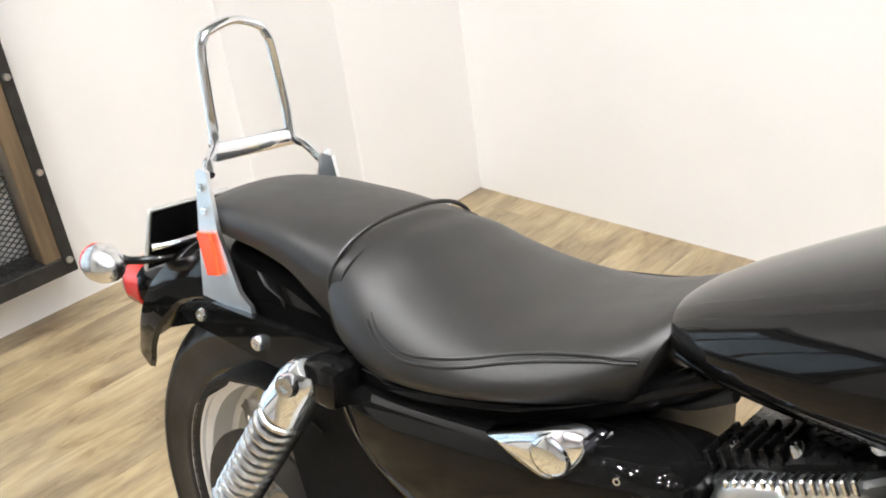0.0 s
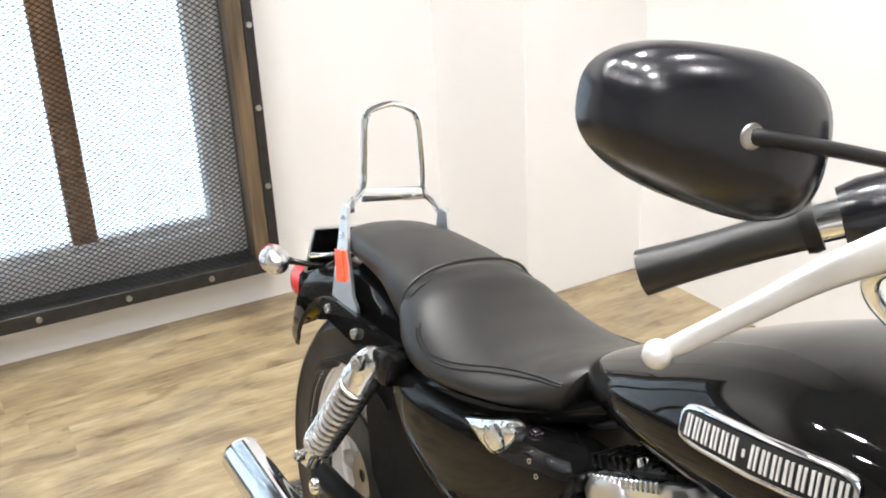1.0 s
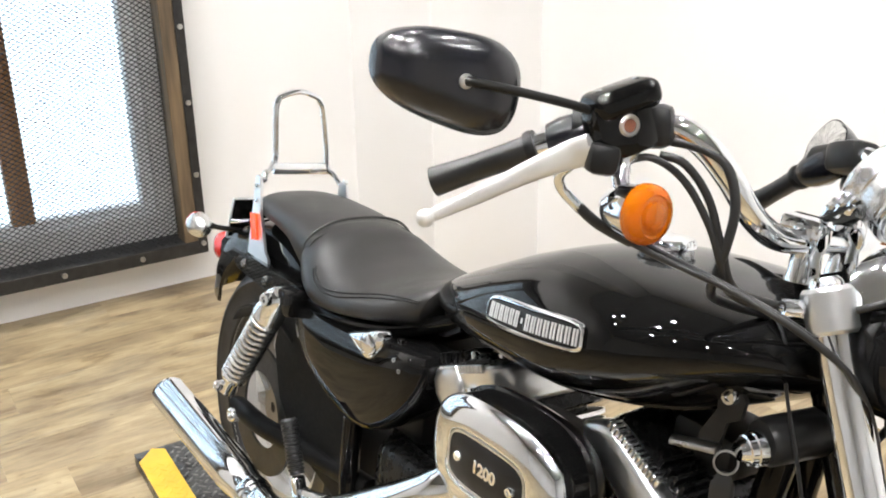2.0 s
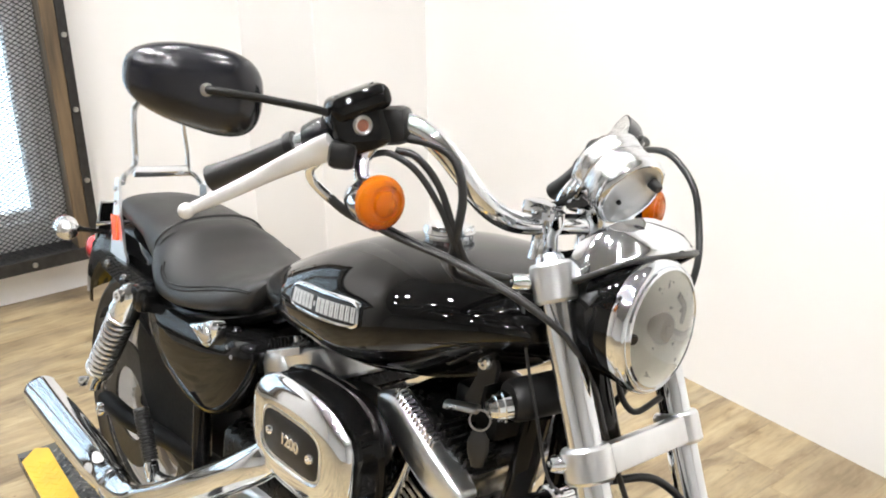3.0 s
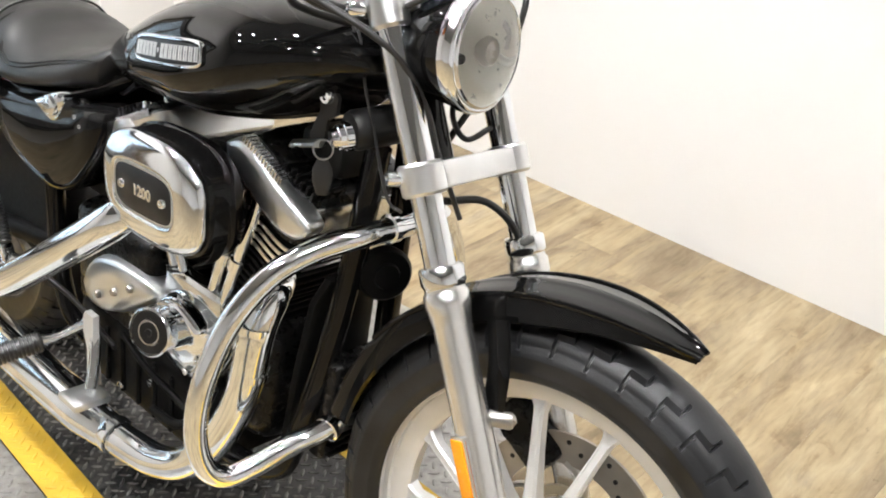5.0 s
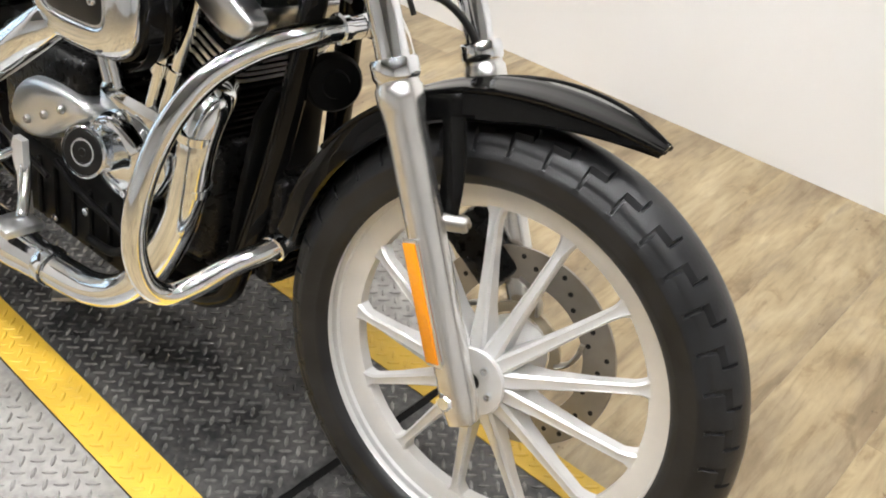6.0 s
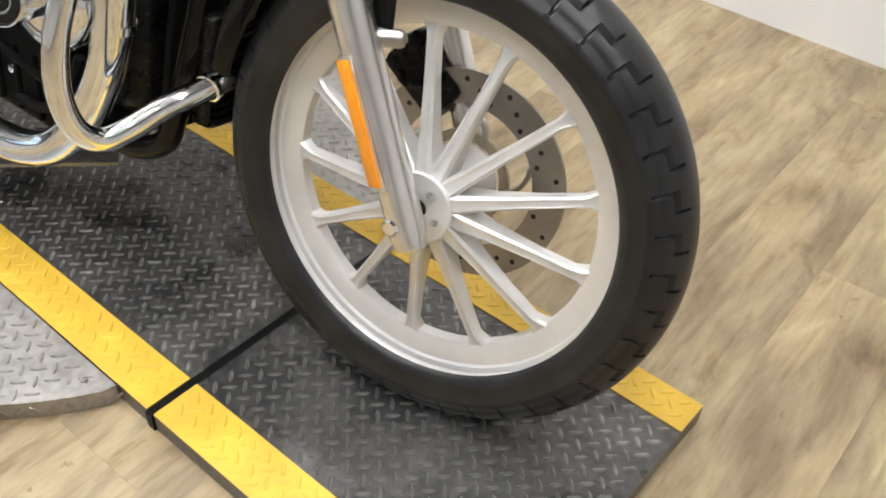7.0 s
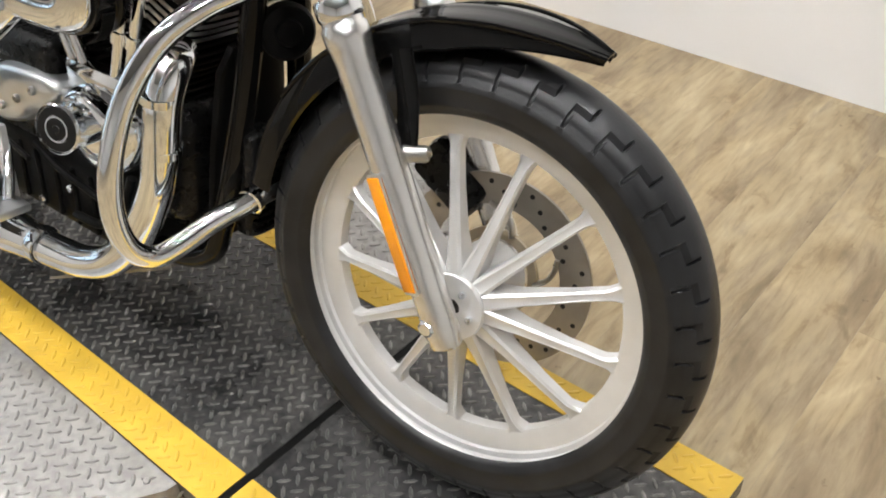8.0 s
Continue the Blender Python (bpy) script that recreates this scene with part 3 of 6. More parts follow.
def fork():
    for s in (-1, 1):
        p = lambda z: Vector((fork_x(z), 0.1 * s, z))
        f = new("fork_leg")
        f.parent = bike
        f["label"] = "chrome fork tube in a satin aluminium slider"
        part("fork_tube", sweep_bm([p(0.985), p(0.66)], 0.0197, 32, n=1), CHROME, f, steer=True)
        L = (p(0.30) - p(0.705)).length
        sl = lathe_bm([(0.0197, 0.0), (0.0255, 0.0), (0.0275, 0.006), (0.0275, 0.020), (0.0255, 0.024), (0.0255, 0.030), (0.0285, 0.034), (0.0285, 0.050), (0.0265, 0.060), (0.0245, 0.074), (0.0240, 0.20), (0.0237, L - 0.11), (0.0235, L - 0.02), (0.021, L)], p(0.705), -FDIR, 36)
        part("slider", sl, SLIDER, f, "satin aluminium slider", steer=True)
        part("chrome_collar", lathe_bm([(0.0262, 0.001), (0.0285, 0.004), (0.0285, 0.022), (0.0262, 0.026)], p(0.705) + Vector((0, 0, 0.001)), -FDIR, 36), CHROME, f, steer=True)
        foot = box_bm((0.036, 0.030, 0.078), p(0.327) + Vector((-0.002, 0.004 * -s, 0)), 0.008, m=lean_y(FDIR))
        part("axle_lug", foot, SLIDER, f, steer=True)
        part("cap", lathe_bm([(0, 0.012), (0.012, 0.012), (0.016, 0.008), (0.018, 0)], p(1.005), FDIR, 20), CHROME, f, steer=True)
        if s < 0:
            part("axle_bolt", lathe_bm([(0, 0.018), (0.0085, 0.018), (0.012, 0.015), (0.0145, 0.008), (0.0145, -0.01), (0, -0.01)], Vector((1.526, -0.108, 0.326)), (0, -1, 0), 8), CHROME, f, "chrome axle bolt", smooth=20, steer=True)
            part("pinch_bolt", bolt_bm(Vector((1.551, -0.091, 0.320)), (0.55, -0.83, 0), 0.0075, 0.006), CHROME, f, steer=True)
            n = Vector((-0.40, -0.917, 0))
            for nm, w, h, t, mat, lab in (("reflector_tray", 0.0150, 0.080, 0.0035, ALU, ""), ("reflector", 0.0128, 0.076, 0.006, ORANGE, "long orange side reflector")):
                ctr = p(0.440) + n * (0.0240 + t * 0.5)
                m = Matrix((n.cross(FDIR).normalized(), n, FDIR)).transposed().to_4x4()
                part(nm, box_bm((2 * w, t, 2 * h), ctr, 0.002, m=m), mat, f, lab, steer=True)
            lug = lathe_bm([(0, 0.03), (0.009, 0.03), (0.011, 0.026), (0.011, -0.02), (0, -0.02)], Vector((1.452, -0.082, 0.532)), (0.75, 0.25, 0.1), 16)
            part("fender_lug", bolt_bm(Vector((1.478, -0.073, 0.536)), (0.6, -0.8, 0), 0.006, 0.005, lug), STEEL, f, steer=True)
    # clamps
    for nm, z, h, r, mat, lab in (("lower_fork_clamp", 0.802, 0.040, 0.0285, ALU, "satin lower fork clamp"), ("upper_fork_clamp", 0.986, 0.046, 0.0250, ALU, "satin upper fork clamp")):
        bm = None
        for s in (-1, 1):
            c = Vector((fork_x(z), 0.1 * s, z))
            bm = lathe_bm([(0.0198, -h / 2), (r - 0.003, -h / 2), (r, -h / 2 + 0.004), (r, h / 2 - 0.004), (r - 0.003, h / 2), (0.0198, h / 2)], c, FDIR, 32, bm, closed=True)
        c = Vector((fork_x(z), 0, z))
        off = Vector((0.012, 0, 0.006)) if z < 0.9 else Vector((-0.008, 0, 0))
        bm = box_bm((0.020 if z < 0.9 else 0.034, 0.165 if z < 0.9 else 0.150, h * 0.86), c + off, 0.004, bm, lean_y(FDIR))
        part(nm, bm, mat, None, lab, smooth=30, steer=True)
    part("clamp_bolt", bolt_bm(Vector((1.285, -0.128, 0.799)), (-0.5, -0.86, 0), 0.010, 0.010), CHROME, steer=True)
    part("clamp_bolt", bolt_bm(Vector((1.192, -0.128, 0.981)), (-0.5, -0.86, 0), 0.010, 0.010), CHROME, steer=True)
    part("steering_stem", sweep_bm([(fork_x(0.99) - 0.055, 0, 1.0), (fork_x(0.79) - 0.045, 0, 0.77)], 0.030, 24, n=1), BLACK, None, "black steering head")


fork()


def arch(c, r, half, t0, t1, n, skirt, tip=0.0, thick=0.0035, crown=0.012, tail=0.15):
    """A rolled mudguard round the wheel centre c, from angle t0 to t1."""
    us = [-1.0, -0.985, -0.97, -0.93, -0.85, -0.7, -0.5, -0.25, -0.12, 0, 0.12, 0.25, 0.5, 0.7, 0.85, 0.93, 0.97, 0.985, 1.0]
    secs = []
    for i in range(n + 1):
        s = i / n
        t = t0 + (t1 - t0) * s
        w = half * (1 - tip * (1 - min(1, s / 0.28)) ** 2.2)
        sk = skirt * (tail + (1 - tail) * min(1, s / 0.30)) if tip else skirt
        d = Vector((math.cos(t), 0, math.sin(t)))
        rr = r(s) if callable(r) else r
        pts = []
        for u in us:
            a = abs(u)
            if a <= 0.93:
                drop = crown * (a / 0.93) ** 2.5 - (0.0035 if a < 0.2 else 0.0) * (1 - a / 0.2 if a < 0.2 else 0)
            else:
                drop = crown + sk * {0.97: 0.25, 0.985: 0.6, 1.0: 1.0}[a]
            pts.append((w * u, rr - drop))
        outer = [c + d * q + Vector((0, y, 0)) for y, q in pts]
        inner = [c + d * (q - thick) + Vector((0, y * (1 - thick / max(w, 0.01)), 0)) for y, q in reversed(pts)]
        secs.append(outer + inner)
    return loft_bm(secs)


part("front_fender", arch(FC, lambda s: 0.382 - 0.023 * s, 0.060, radians(69), radians(168), 60, 0.032, tip=0.78, crown=0.007), BLACK, None, "gloss black front mudguard", steer=True)
for s in (-1, 1):
    bead = []
    for k in range(25):
        q = k / 24 * 0.75
        t = radians(69 + 99 * q)
        w = 0.060 * (1 - 0.78 * (1 - min(1, q / 0.28)) ** 2.2)
        bead.append(FC + Vector((0, 0.93 * w * s, 0)) + (0.3760 - 0.023 * q) * Vector((math.cos(t), 0, math.sin(t))))
    part("fender_bead", sweep_bm(bead, 0.0038, 8, n=2), BLACK, None, "rolled bead along the mudguard", steer=True)
    br = sweep_bm([(1.452, 0.078 * s, 0.535), (1.447, 0.076 * s, 0.60), (1.43, 0.070 * s, 0.655)], 0.016, 10, squash=0.25, side=(1, 0, 0.3))
    part("fender_bracket", br, BLACK, None, "black mudguard bracket", steer=True)


# ---- headlamp, visor, gauge ----
def headlamp():
    h = new("headlamp")
    h.parent = bike
    h["label"] = "round clear headlamp in a black shell"
    c, ax = Vector((1.318, -0.036, 0.958)), Vector((0.985, -0.02, 0.07)).normalized()
    part("shell", lathe_bm([(0, -0.105), (0.03, -0.102), (0.055, -0.085), (0.068, -0.055), (0.073, -0.02), (0.074, 0.0), (0.068, 0.0), (0.066, -0.05), (0, -0.09)], c, ax, 40), BLACK, h, "black headlamp shell", steer=True)
    part("trim_ring", lathe_bm([(0.073, -0.014), (0.0758, -0.012), (0.0775, -0.004), (0.0768, 0.003), (0.0745, 0.0075), (0.0722, 0.0085), (0.0715, 0.0070), (0.0702, 0.0072), (0.0690, 0.0110), (0.0665, 0.0125), (0.0655, 0.0105), (0.069, 0.004), (0.072, 0.0)], c, ax, 56, closed=True), CHROME, h, "chrome trim ring", steer=True)
    part("reflector_bowl", lathe_bm([(0.068, 0.004), (0.06, -0.015), (0.045, -0.032), (0.025, -0.043), (0, -0.047)], c, ax, 40), BOWL, h, "bright reflector bowl", steer=True)
    part("bulb_shield", lathe_bm([(0, 0.006), (0.004, 0.0055), (0.006, 0.002), (0.013, 0.001), (0.0155, -0.004), (0.0165, -0.02), (0.012, -0.036), (0, -0.038)], c, ax, 24), ROTOR, h, "grey bulb shield", steer=True)
    side = ax.cross(Vector((0, 0, 1))).normalized()
    part("shield_bracket", sweep_bm([c - side * 0.0 - ax * 0.012, c - side * 0.035 - ax * 0.016 - Vector((0, 0, 0.012)), c - side * 0.058 - ax * 0.014 - Vector((0, 0, 0.010))], 0.0055, 8), STEEL, h, steer=True)
    part("lens", lathe_bm([(0.0665, 0.0105), (0.06, 0.0140), (0.04, 0.019), (0.02, 0.0215), (0, 0.022), (0, 0.0195), (0.02, 0.019), (0.04, 0.0165), (0.06, 0.0115), (0.0665, 0.0075)], c, ax, 48), GLASS, h, "clear domed lens", steer=True)
    part("pilot_bulb", lathe_bm([(0, 0.004), (0.005, 0.003), (0.0065, -0.004), (0, -0.006)], c + side * 0.036 - ax * 0.022 - Vector((0, 0, 0.008)), ax, 16), ENGINE, h, "small dark pilot bulb", steer=True)
    part("bulb_clip", sweep_bm([c - side * 0.024 - ax * 0.020 + Vector((0, 0, 0.030)), c - side * 0.036 - ax * 0.018 + Vector((0, 0, 0.018)), c - side * 0.034 - ax * 0.020 + Vector((0, 0, 0.002))], 0.0045, 8), STEEL, h, "bent steel clip", steer=True)
    bpy.data.objects["lens"].visible_shadow = False


headlamp()


def visor():
    """A chrome hood with a crease on each side above a flat flank."""
    rows = ((1.222, 0.097, 1.048, 1.034, 0.989), (1.240, 0.097, 1.058, 1.045, 0.993), (1.258, 0.095, 1.065, 1.054, 1.002), (1.278, 0.089, 1.063, 1.053, 1.014), (1.297, 0.078, 1.057, 1.047, 1.026), (1.312, 0.058, 1.050, 1.043, 1.033), (1.322, 0.030, 1.045, 1.041, 1.036), (1.325, 0.010, 1.042, 1.040, 1.037))
    rows = [(1.222 + (x - 1.222) * 0.88, *r) for x, *r in rows]
    secs = []
    for x, hw, zt, zc, ze in rows:
        prof = []
        for k in range(13):
            u = -1 + 2 * k / 12
            prof.append((hw * 0.70 * u, zc + (zt - zc) * (1 - abs(u) ** 2.2)))
        prof = [(-hw, ze), (-hw * 0.87, ze + (zc - ze) * 0.48), (-hw * 0.725, zc - 0.002)] + prof + [(hw * 0.725, zc - 0.002), (hw * 0.87, ze + (zc - ze) * 0.48), (hw, ze)]
        secs.append([Vector((x, y, z)) for y, z in prof] + [Vector((x - 0.001, y * 0.965, z - 0.004)) for y, z in reversed(prof)])
    part("visor", loft_bm(secs), CHROME, None, "chrome headlamp visor", smooth=24, steer=True)
    trim = [(r[0], -r[1] - 0.001, r[4] - 0.001) for r in rows] + [(r[0], r[1] + 0.001, r[4] - 0.001) for r in reversed(rows)]
    part("visor_trim", sweep_bm(trim, 0.0037, 10, n=4), HOSE, None, "black rubber edge trim", steer=True)


visor()


def speedometer():
    g = new("speedometer")
    g.parent = bike
    g["label"] = "round chrome speedometer cup"
    c, ax = Vector((1.237, -0.004, 1.091)), Vector((-0.87, 0.15, 0.45)).normalized()
    part("cup", lathe_bm([(0, 0.0), (0.039, 0.0), (0.0415, 0.002), (0.0440, 0.007), (0.0450, 0.014), (0.0450, 0.030), (0.0438, 0.0315), (0.0438, 0.035), (0.0452, 0.0365), (0.0454, 0.044), (0.0468, 0.047), (0.0468, 0.054), (0.044, 0.058), (0.040, 0.058), (0.039, 0.051), (0, 0.052)], c, ax, 56), SPUN, g, steer=True)
    part("face", lathe_bm([(0, 0.0530), (0.0368, 0.0530)], c, ax, 32), SATIN, g, "dark dial face", steer=True)
    part("back_ring", lathe_bm([(0.0400, -0.0030), (0.0425, -0.0036), (0.0455, -0.0015), (0.0470, 0.0035), (0.0462, 0.0075), (0.0435, 0.009), (0.0395, 0.004)], c, ax, 48, closed=True), CHROME, g, steer=True)
    part("back_plate", lathe_bm([(0, -0.0012), (0.0404, -0.0012), (0.0404, 0.001)], c, ax, 44), CUP, g, "satin back plate", steer=True)
    part("cable_knob", lathe_bm([(0, 0.014), (0.005, 0.014), (0.0065, 0.011), (0.0075, 0.0), (0.009, -0.001), (0, -0.001)], c + Vector((0.012, 0.021, 0.015)), -ax, 16), HOSE, g, "black cable knob", steer=True)
    part("reset_dot", bolt_bm(c + Vector((-0.006, -0.014, -0.012)), -ax, 0.003, 0.003), SATIN, g, steer=True)
    arm = loft_bm([[Vector((x, y, z)) for x, y, z in ((a, -w, b), (a, w, b), (a - 0.01, w, b - 0.012), (a - 0.01, -w, b - 0.012))] for a, w, b in ((1.14, 0.045, 1.058), (1.165, 0.045, 1.066), (1.185, 0.04, 1.082), (1.205, 0.034, 1.10))])
    part("gauge_bracket", arm, SATIN, g, smooth=50, steer=True)
    up = Vector((0.45, 0.0, 0.87)).normalized()
    for k in range(3):
        foot = Vector((1.158 + 0.011 * k, -0.030, 1.062 + 0.006 * k))
        part("clamp_rib", sweep_bm([foot, foot + up * 0.016 + Vector((0, -0.004, 0)), foot + up * 0.034], 0.0052, 8, n=3), CHROME, g, "chrome clamp rib", steer=True)


speedometer()


# ---- handlebar ----
DROOP = Matrix(((1, 0.03, 0, 0), (0, 1, 0, 0), (0, -0.075, 1, 0), (0, 0, 0, 1)))    # the far half hangs a little lower


def bar_pair(name, bm, mat, parent, label=""):
    far = mirrored(bm)
    far.transform(DROOP)
    part(name, bm, mat, parent, label, steer=True)
    part(name, far, mat, parent, label, steer=True)


def handlebar():
    R = [(1.154, -0.02, 1.034), (1.154, -0.065, 1.036), (1.151, -0.115, 1.043), (1.142, -0.155, 1.064), (1.127, -0.183, 1.096), (1.103, -0.205, 1.124), (1.074, -0.222, 1.135), (1.035, -0.245, 1.126), (0.965, -0.286, 1.089), (0.922, -0.311, 1.061), (0.882, -0.334, 1.035)]
    full = [(x - 0.03 * y, -y, z + 0.075 * y) for x, y, z in reversed(R)] + R
    b = new("handlebar")
    b.parent = bike
    b["label"] = "swept-back chrome handlebar"
    part("bar", sweep_bm(full, 0.0132, 20, n=6), CHROME, b, steer=True)
    grip = sweep_bm([R[-3], R[-2], R[-1]], [0.0152, 0.0140, 0.0138, 0.0145, 0.0160], 24, n=6)
    bar_pair("grip", grip, HOSE, b, "black rubber grip")
    ring = lathe_bm([(0.0135, -0.005), (0.0175, -0.005), (0.0185, 0.0), (0.0175, 0.005), (0.0135, 0.005)], Vector(R[-3]), Vector(R[-2]) - Vector(R[-3]), 24, closed=True)
    bar_pair("grip_flange", ring, SATIN, b)
    for s in (-1, 1):
        ris = lathe_bm([(0, 0.0), (0.019, 0.0), (0.017, 0.012), (0.0155, 0.03), (0.021, 0.040), (0.021, 0.058), (0.017, 0.062), (0, 0.062)], Vector((1.160, 0.047 * s, 0.994)), (-0.06, 0, 1), 24)
        part("riser", ris, CHROME, b, "chrome riser", steer=True)
        part("riser_clamp", box_bm((0.045, 0.036, 0.020), (1.150, 0.047 * s, 1.053), 0.006), CHROME, b, steer=True)
    # switch housings
    for s in (-1, 1):
        d = (Vector(R[7]) - Vector(R[6])).normalized()
        c = (Vector(R[6]) * 0.45 + Vector(R[7]) * 0.55)
        bm = box_bm((0.046, 0.042, 0.062), c, 0.011, m=along(d))
        bm = lathe_bm([(0, -0.045), (0.017, -0.045), (0.021, -0.036), (0.022, 0.0), (0.0, 0.0)], c + d * 0.065, d, 20, bm)
        if s > 0:
            bm.transform(DROOP @ FLIP)
            bmesh.ops.reverse_faces(bm, faces=bm.faces[:])
        part("switch_housing", bm, SATIN, b, "black switch housing", steer=True)
    th = lathe_bm([(0.0135, -0.034), (0.019, -0.034), (0.0225, -0.028), (0.0240, -0.012), (0.0235, 0.016), (0.0200, 0.030), (0.0135, 0.030)], Vector(R[7]) * 0.55 + Vector(R[8]) * 0.45, Vector(R[8]) - Vector(R[7]), 28, closed=True)
    bar_pair("throttle_housing", th, SHELL, b, "glossy dark twist-grip housing")
    # brake master cylinder
    ma = Vector((0.40, 0.84, 0.46)).normalized()
    mn = Vector((0.90, -0.42, 0.06))
    mn = (mn - ma * mn.dot(ma)).normalized()
    m = Matrix((ma, -mn, ma.cross(-mn))).transposed().to_4x4()
    mc = box_bm((0.060, 0.042, 0.056), (1.055, -0.275, 1.128), 0.010, m=m)
    mc = box_bm((0.068, 0.050, 0.028), (1.052, -0.277, 1.153), 0.011, mc, m, segs=4)
    part("master_cylinder", mc, BLACK, b, "black brake fluid reservoir", steer=True)
    part("sight_glass", lathe_bm([(0, 0.003), (0.0062, 0.0028), (0.0065, 0.001), (0.0065, -0.006)], Vector((1.072, -0.284, 1.132)), mn, 20), plain("brown_sight_glass", (0.16, 0.06, 0.035), 0.2), b, "round brown sight glass", steer=True)
    part("sight_ring", lathe_bm([(0.0066, -0.004), (0.0066, 0.0035), (0.0085, 0.0042), (0.0105, 0.002), (0.0105, -0.006)], Vector((1.072, -0.284, 1.132)), mn, 24), STEEL, b, "grey metal ring round the sight glass", steer=True)
    for off in ((0.028, 0.016), (-0.03, -0.012)):
        part("lid_screw", bolt_bm(Vector((1.050, -0.276, 1.158)) + m.col[2].to_3d() * 0.0075 + ma * off[0] * 0.7, m.col[2].to_3d(), 0.004, 0.003), CHROME, b, steer=True)
    lev = [(1.052, -0.304, 1.106), (1.030, -0.310, 1.094), (1.005, -0.335, 1.072), (0.985, -0.372, 1.046), (0.970, -0.402, 1.027), (0.964, -0.416, 1.019)]
    bm = sweep_bm(lev, [0.0150, 0.0145, 0.0115, 0.0090, 0.0075, 0.0066, 0.0060], 14, squash=0.42, side=(0.1, -0.3, 0.9))
    bmu = bmesh.new()
    bmesh.ops.create_uvsphere(bmu, u_segments=16, v_segments=10, radius=0.0088)
    bmesh.ops.translate(bmu, vec=lev[-1], verts=bmu.verts)
    bm = join(bm, bmu)
    bar_pair("brake_lever", bm, LEVER, b, "pale satin aluminium lever with a ball end")
    bar_pair("lever_bracket", box_bm((0.05, 0.03, 0.03), (1.050, -0.288, 1.098), 0.008, m=Matrix.Rotation(radians(-40), 4, "Z")), SATIN, b)


handlebar()


def mirror_thing(s):
    g = new("mirror")
    g.parent = bike
    g["label"] = "oval black mirror on a thin black stem"
    u, n = Vector((0.42, 0.905, -0.02)).normalized(), Vector((0.90, -0.42, 0.06)).normalized()
    if s > 0:
        n = Vector((0.64, -0.60, -0.48)).normalized()
        u = Vector((0.604, 0.655, -0.243))
        u = (u - n * u.dot(n)).normalized()
    v = n.cross(u).normalized()
    if v.z < 0:
        v = -v
    c = Vector((0.969, -0.422, 1.149)) if s < 0 else Vector((0.938, -0.418, 1.115))
    j = Vector((0.991, -0.424, 1.149)) if s < 0 else c + n * 0.026
    secs = []
    for dep, k in ((-0.010, 0.985), (-0.012, 1.0), (-0.004, 1.0), (0.006, 0.985), (0.016, 0.93), (0.024, 0.80), (0.029, 0.58), (0.031, 0.3), (0.0315, 0.08)):
        secs.append([c + u * (a * k) + v * (b * k * (1 + 0.22 * a / 0.077) - 0.10 * a * k) + n * dep for a, b in superellipse(0.0695, 0.0420, 2.7, 48)])
    bm = loft_bm(secs)
    gl = loft_bm([[c + u * (a * k) + v * (b * k * (1 + 0.22 * a / 0.077) - 0.10 * a * k) - n * 0.0125 for a, b in superellipse(0.0695, 0.0420, 2.7, 48)] for k in (0.95, 0.5, 0.02)])
    stem = sweep_bm([j + n * 0.007, j + n * 0.012 + Vector((0.004, 0.008, 0)), (1.022, -0.365, 1.146 if s < 0 else 1.128), (1.042, -0.307, 1.139), (1.046, -0.292, 1.125)], [0.0055, 0.0042, 0.0042, 0.0045, 0.006], 12)
    ball = lathe_bm([(0, 0.014), (0.006, 0.012), (0.0095, 0.006), (0.0105, -0.002), (0, -0.004)], j, n, 18)
    if s > 0:
        for b in (bm, gl, stem, ball):
            b.transform(Matrix.Translation((0.008, 0, -0.010)) @ FLIP)
    part("shell", bm, SHELL, g, "black mirror shell", smooth=60, steer=True)
    part("glass", gl, MIRROR, g, "mirror glass", steer=True)
    part("stem", stem, SATIN, g, steer=True)
    part("joint", ball, STEEL, g, "steel ball joint", steer=True)


mirror_thing(-1)
mirror_thing(1)


def turn_signal(s):
    g = new("front_turn_signal")
    g.parent = bike
    g["label"] = "round amber turn signal in a chrome bullet housing"
    c, ax = Vector((1.100, -0.274, 1.056)), Vector((0.985, -0.16, 0.06)).normalized()
    hs = lathe_bm([(0, -0.052), (0.010, -0.049), (0.020, -0.036), (0.0265, -0.015), (0.0285, 0.0), (0.0285, 0.000), (0.0262, 0.000), (0.024, -0.008), (0.018, -0.018), (0.008, -0.023), (0, -0.024)], c, ax, 32)
    ln = lathe_bm([(0.0288, 0.0), (0.0290, 0.006), (0.0278, 0.0105), (0.0240, 0.0145), (0.0200, 0.0158), (0.0185, 0.0140), (0.0150, 0.0142), (0.0135, 0.0172), (0.0085, 0.0190), (0, 0.0196), (0, 0.0170), (0.0085, 0.0164), (0.0125, 0.0125), (0.0185, 0.0120), (0.0225, 0.0118), (0.0258, 0.0090), (0.0266, 0.005), (0.0266, 0.0)], c, ax, 36)
    bulb = lathe_bm([(0, 0.010), (0.006, 0.007), (0.008, 0.0), (0.006, -0.006), (0, -0.007)], c, ax, 14)
    st = sweep_bm([(1.062, -0.262, 1.108), (1.062, -0.268, 1.094), (1.068, -0.272, 1.078), (1.078, -0.272, 1.066)], [0.012, 0.009, 0.0085, 0.010], 14)
    if s > 0:
        for b in (hs, ln, bulb, st):
            b.transform(DROOP @ FLIP)
    part("housing", hs, CHROME, g, steer=True)
    part("lens", ln, AMBER, g, "amber lens", steer=True)
    part("stalk", st, CHROME, g, steer=True)
    part("bulb", bulb, BOWL, g, "small clear bulb", steer=True)


turn_signal(-1)
turn_signal(1)


def cable(name, pts, r=0.0042, steer=False, mat=None, label=""):
    part(name, sweep_bm(pts, r, 10, n=6), mat or HOSE, None, label, steer=steer)


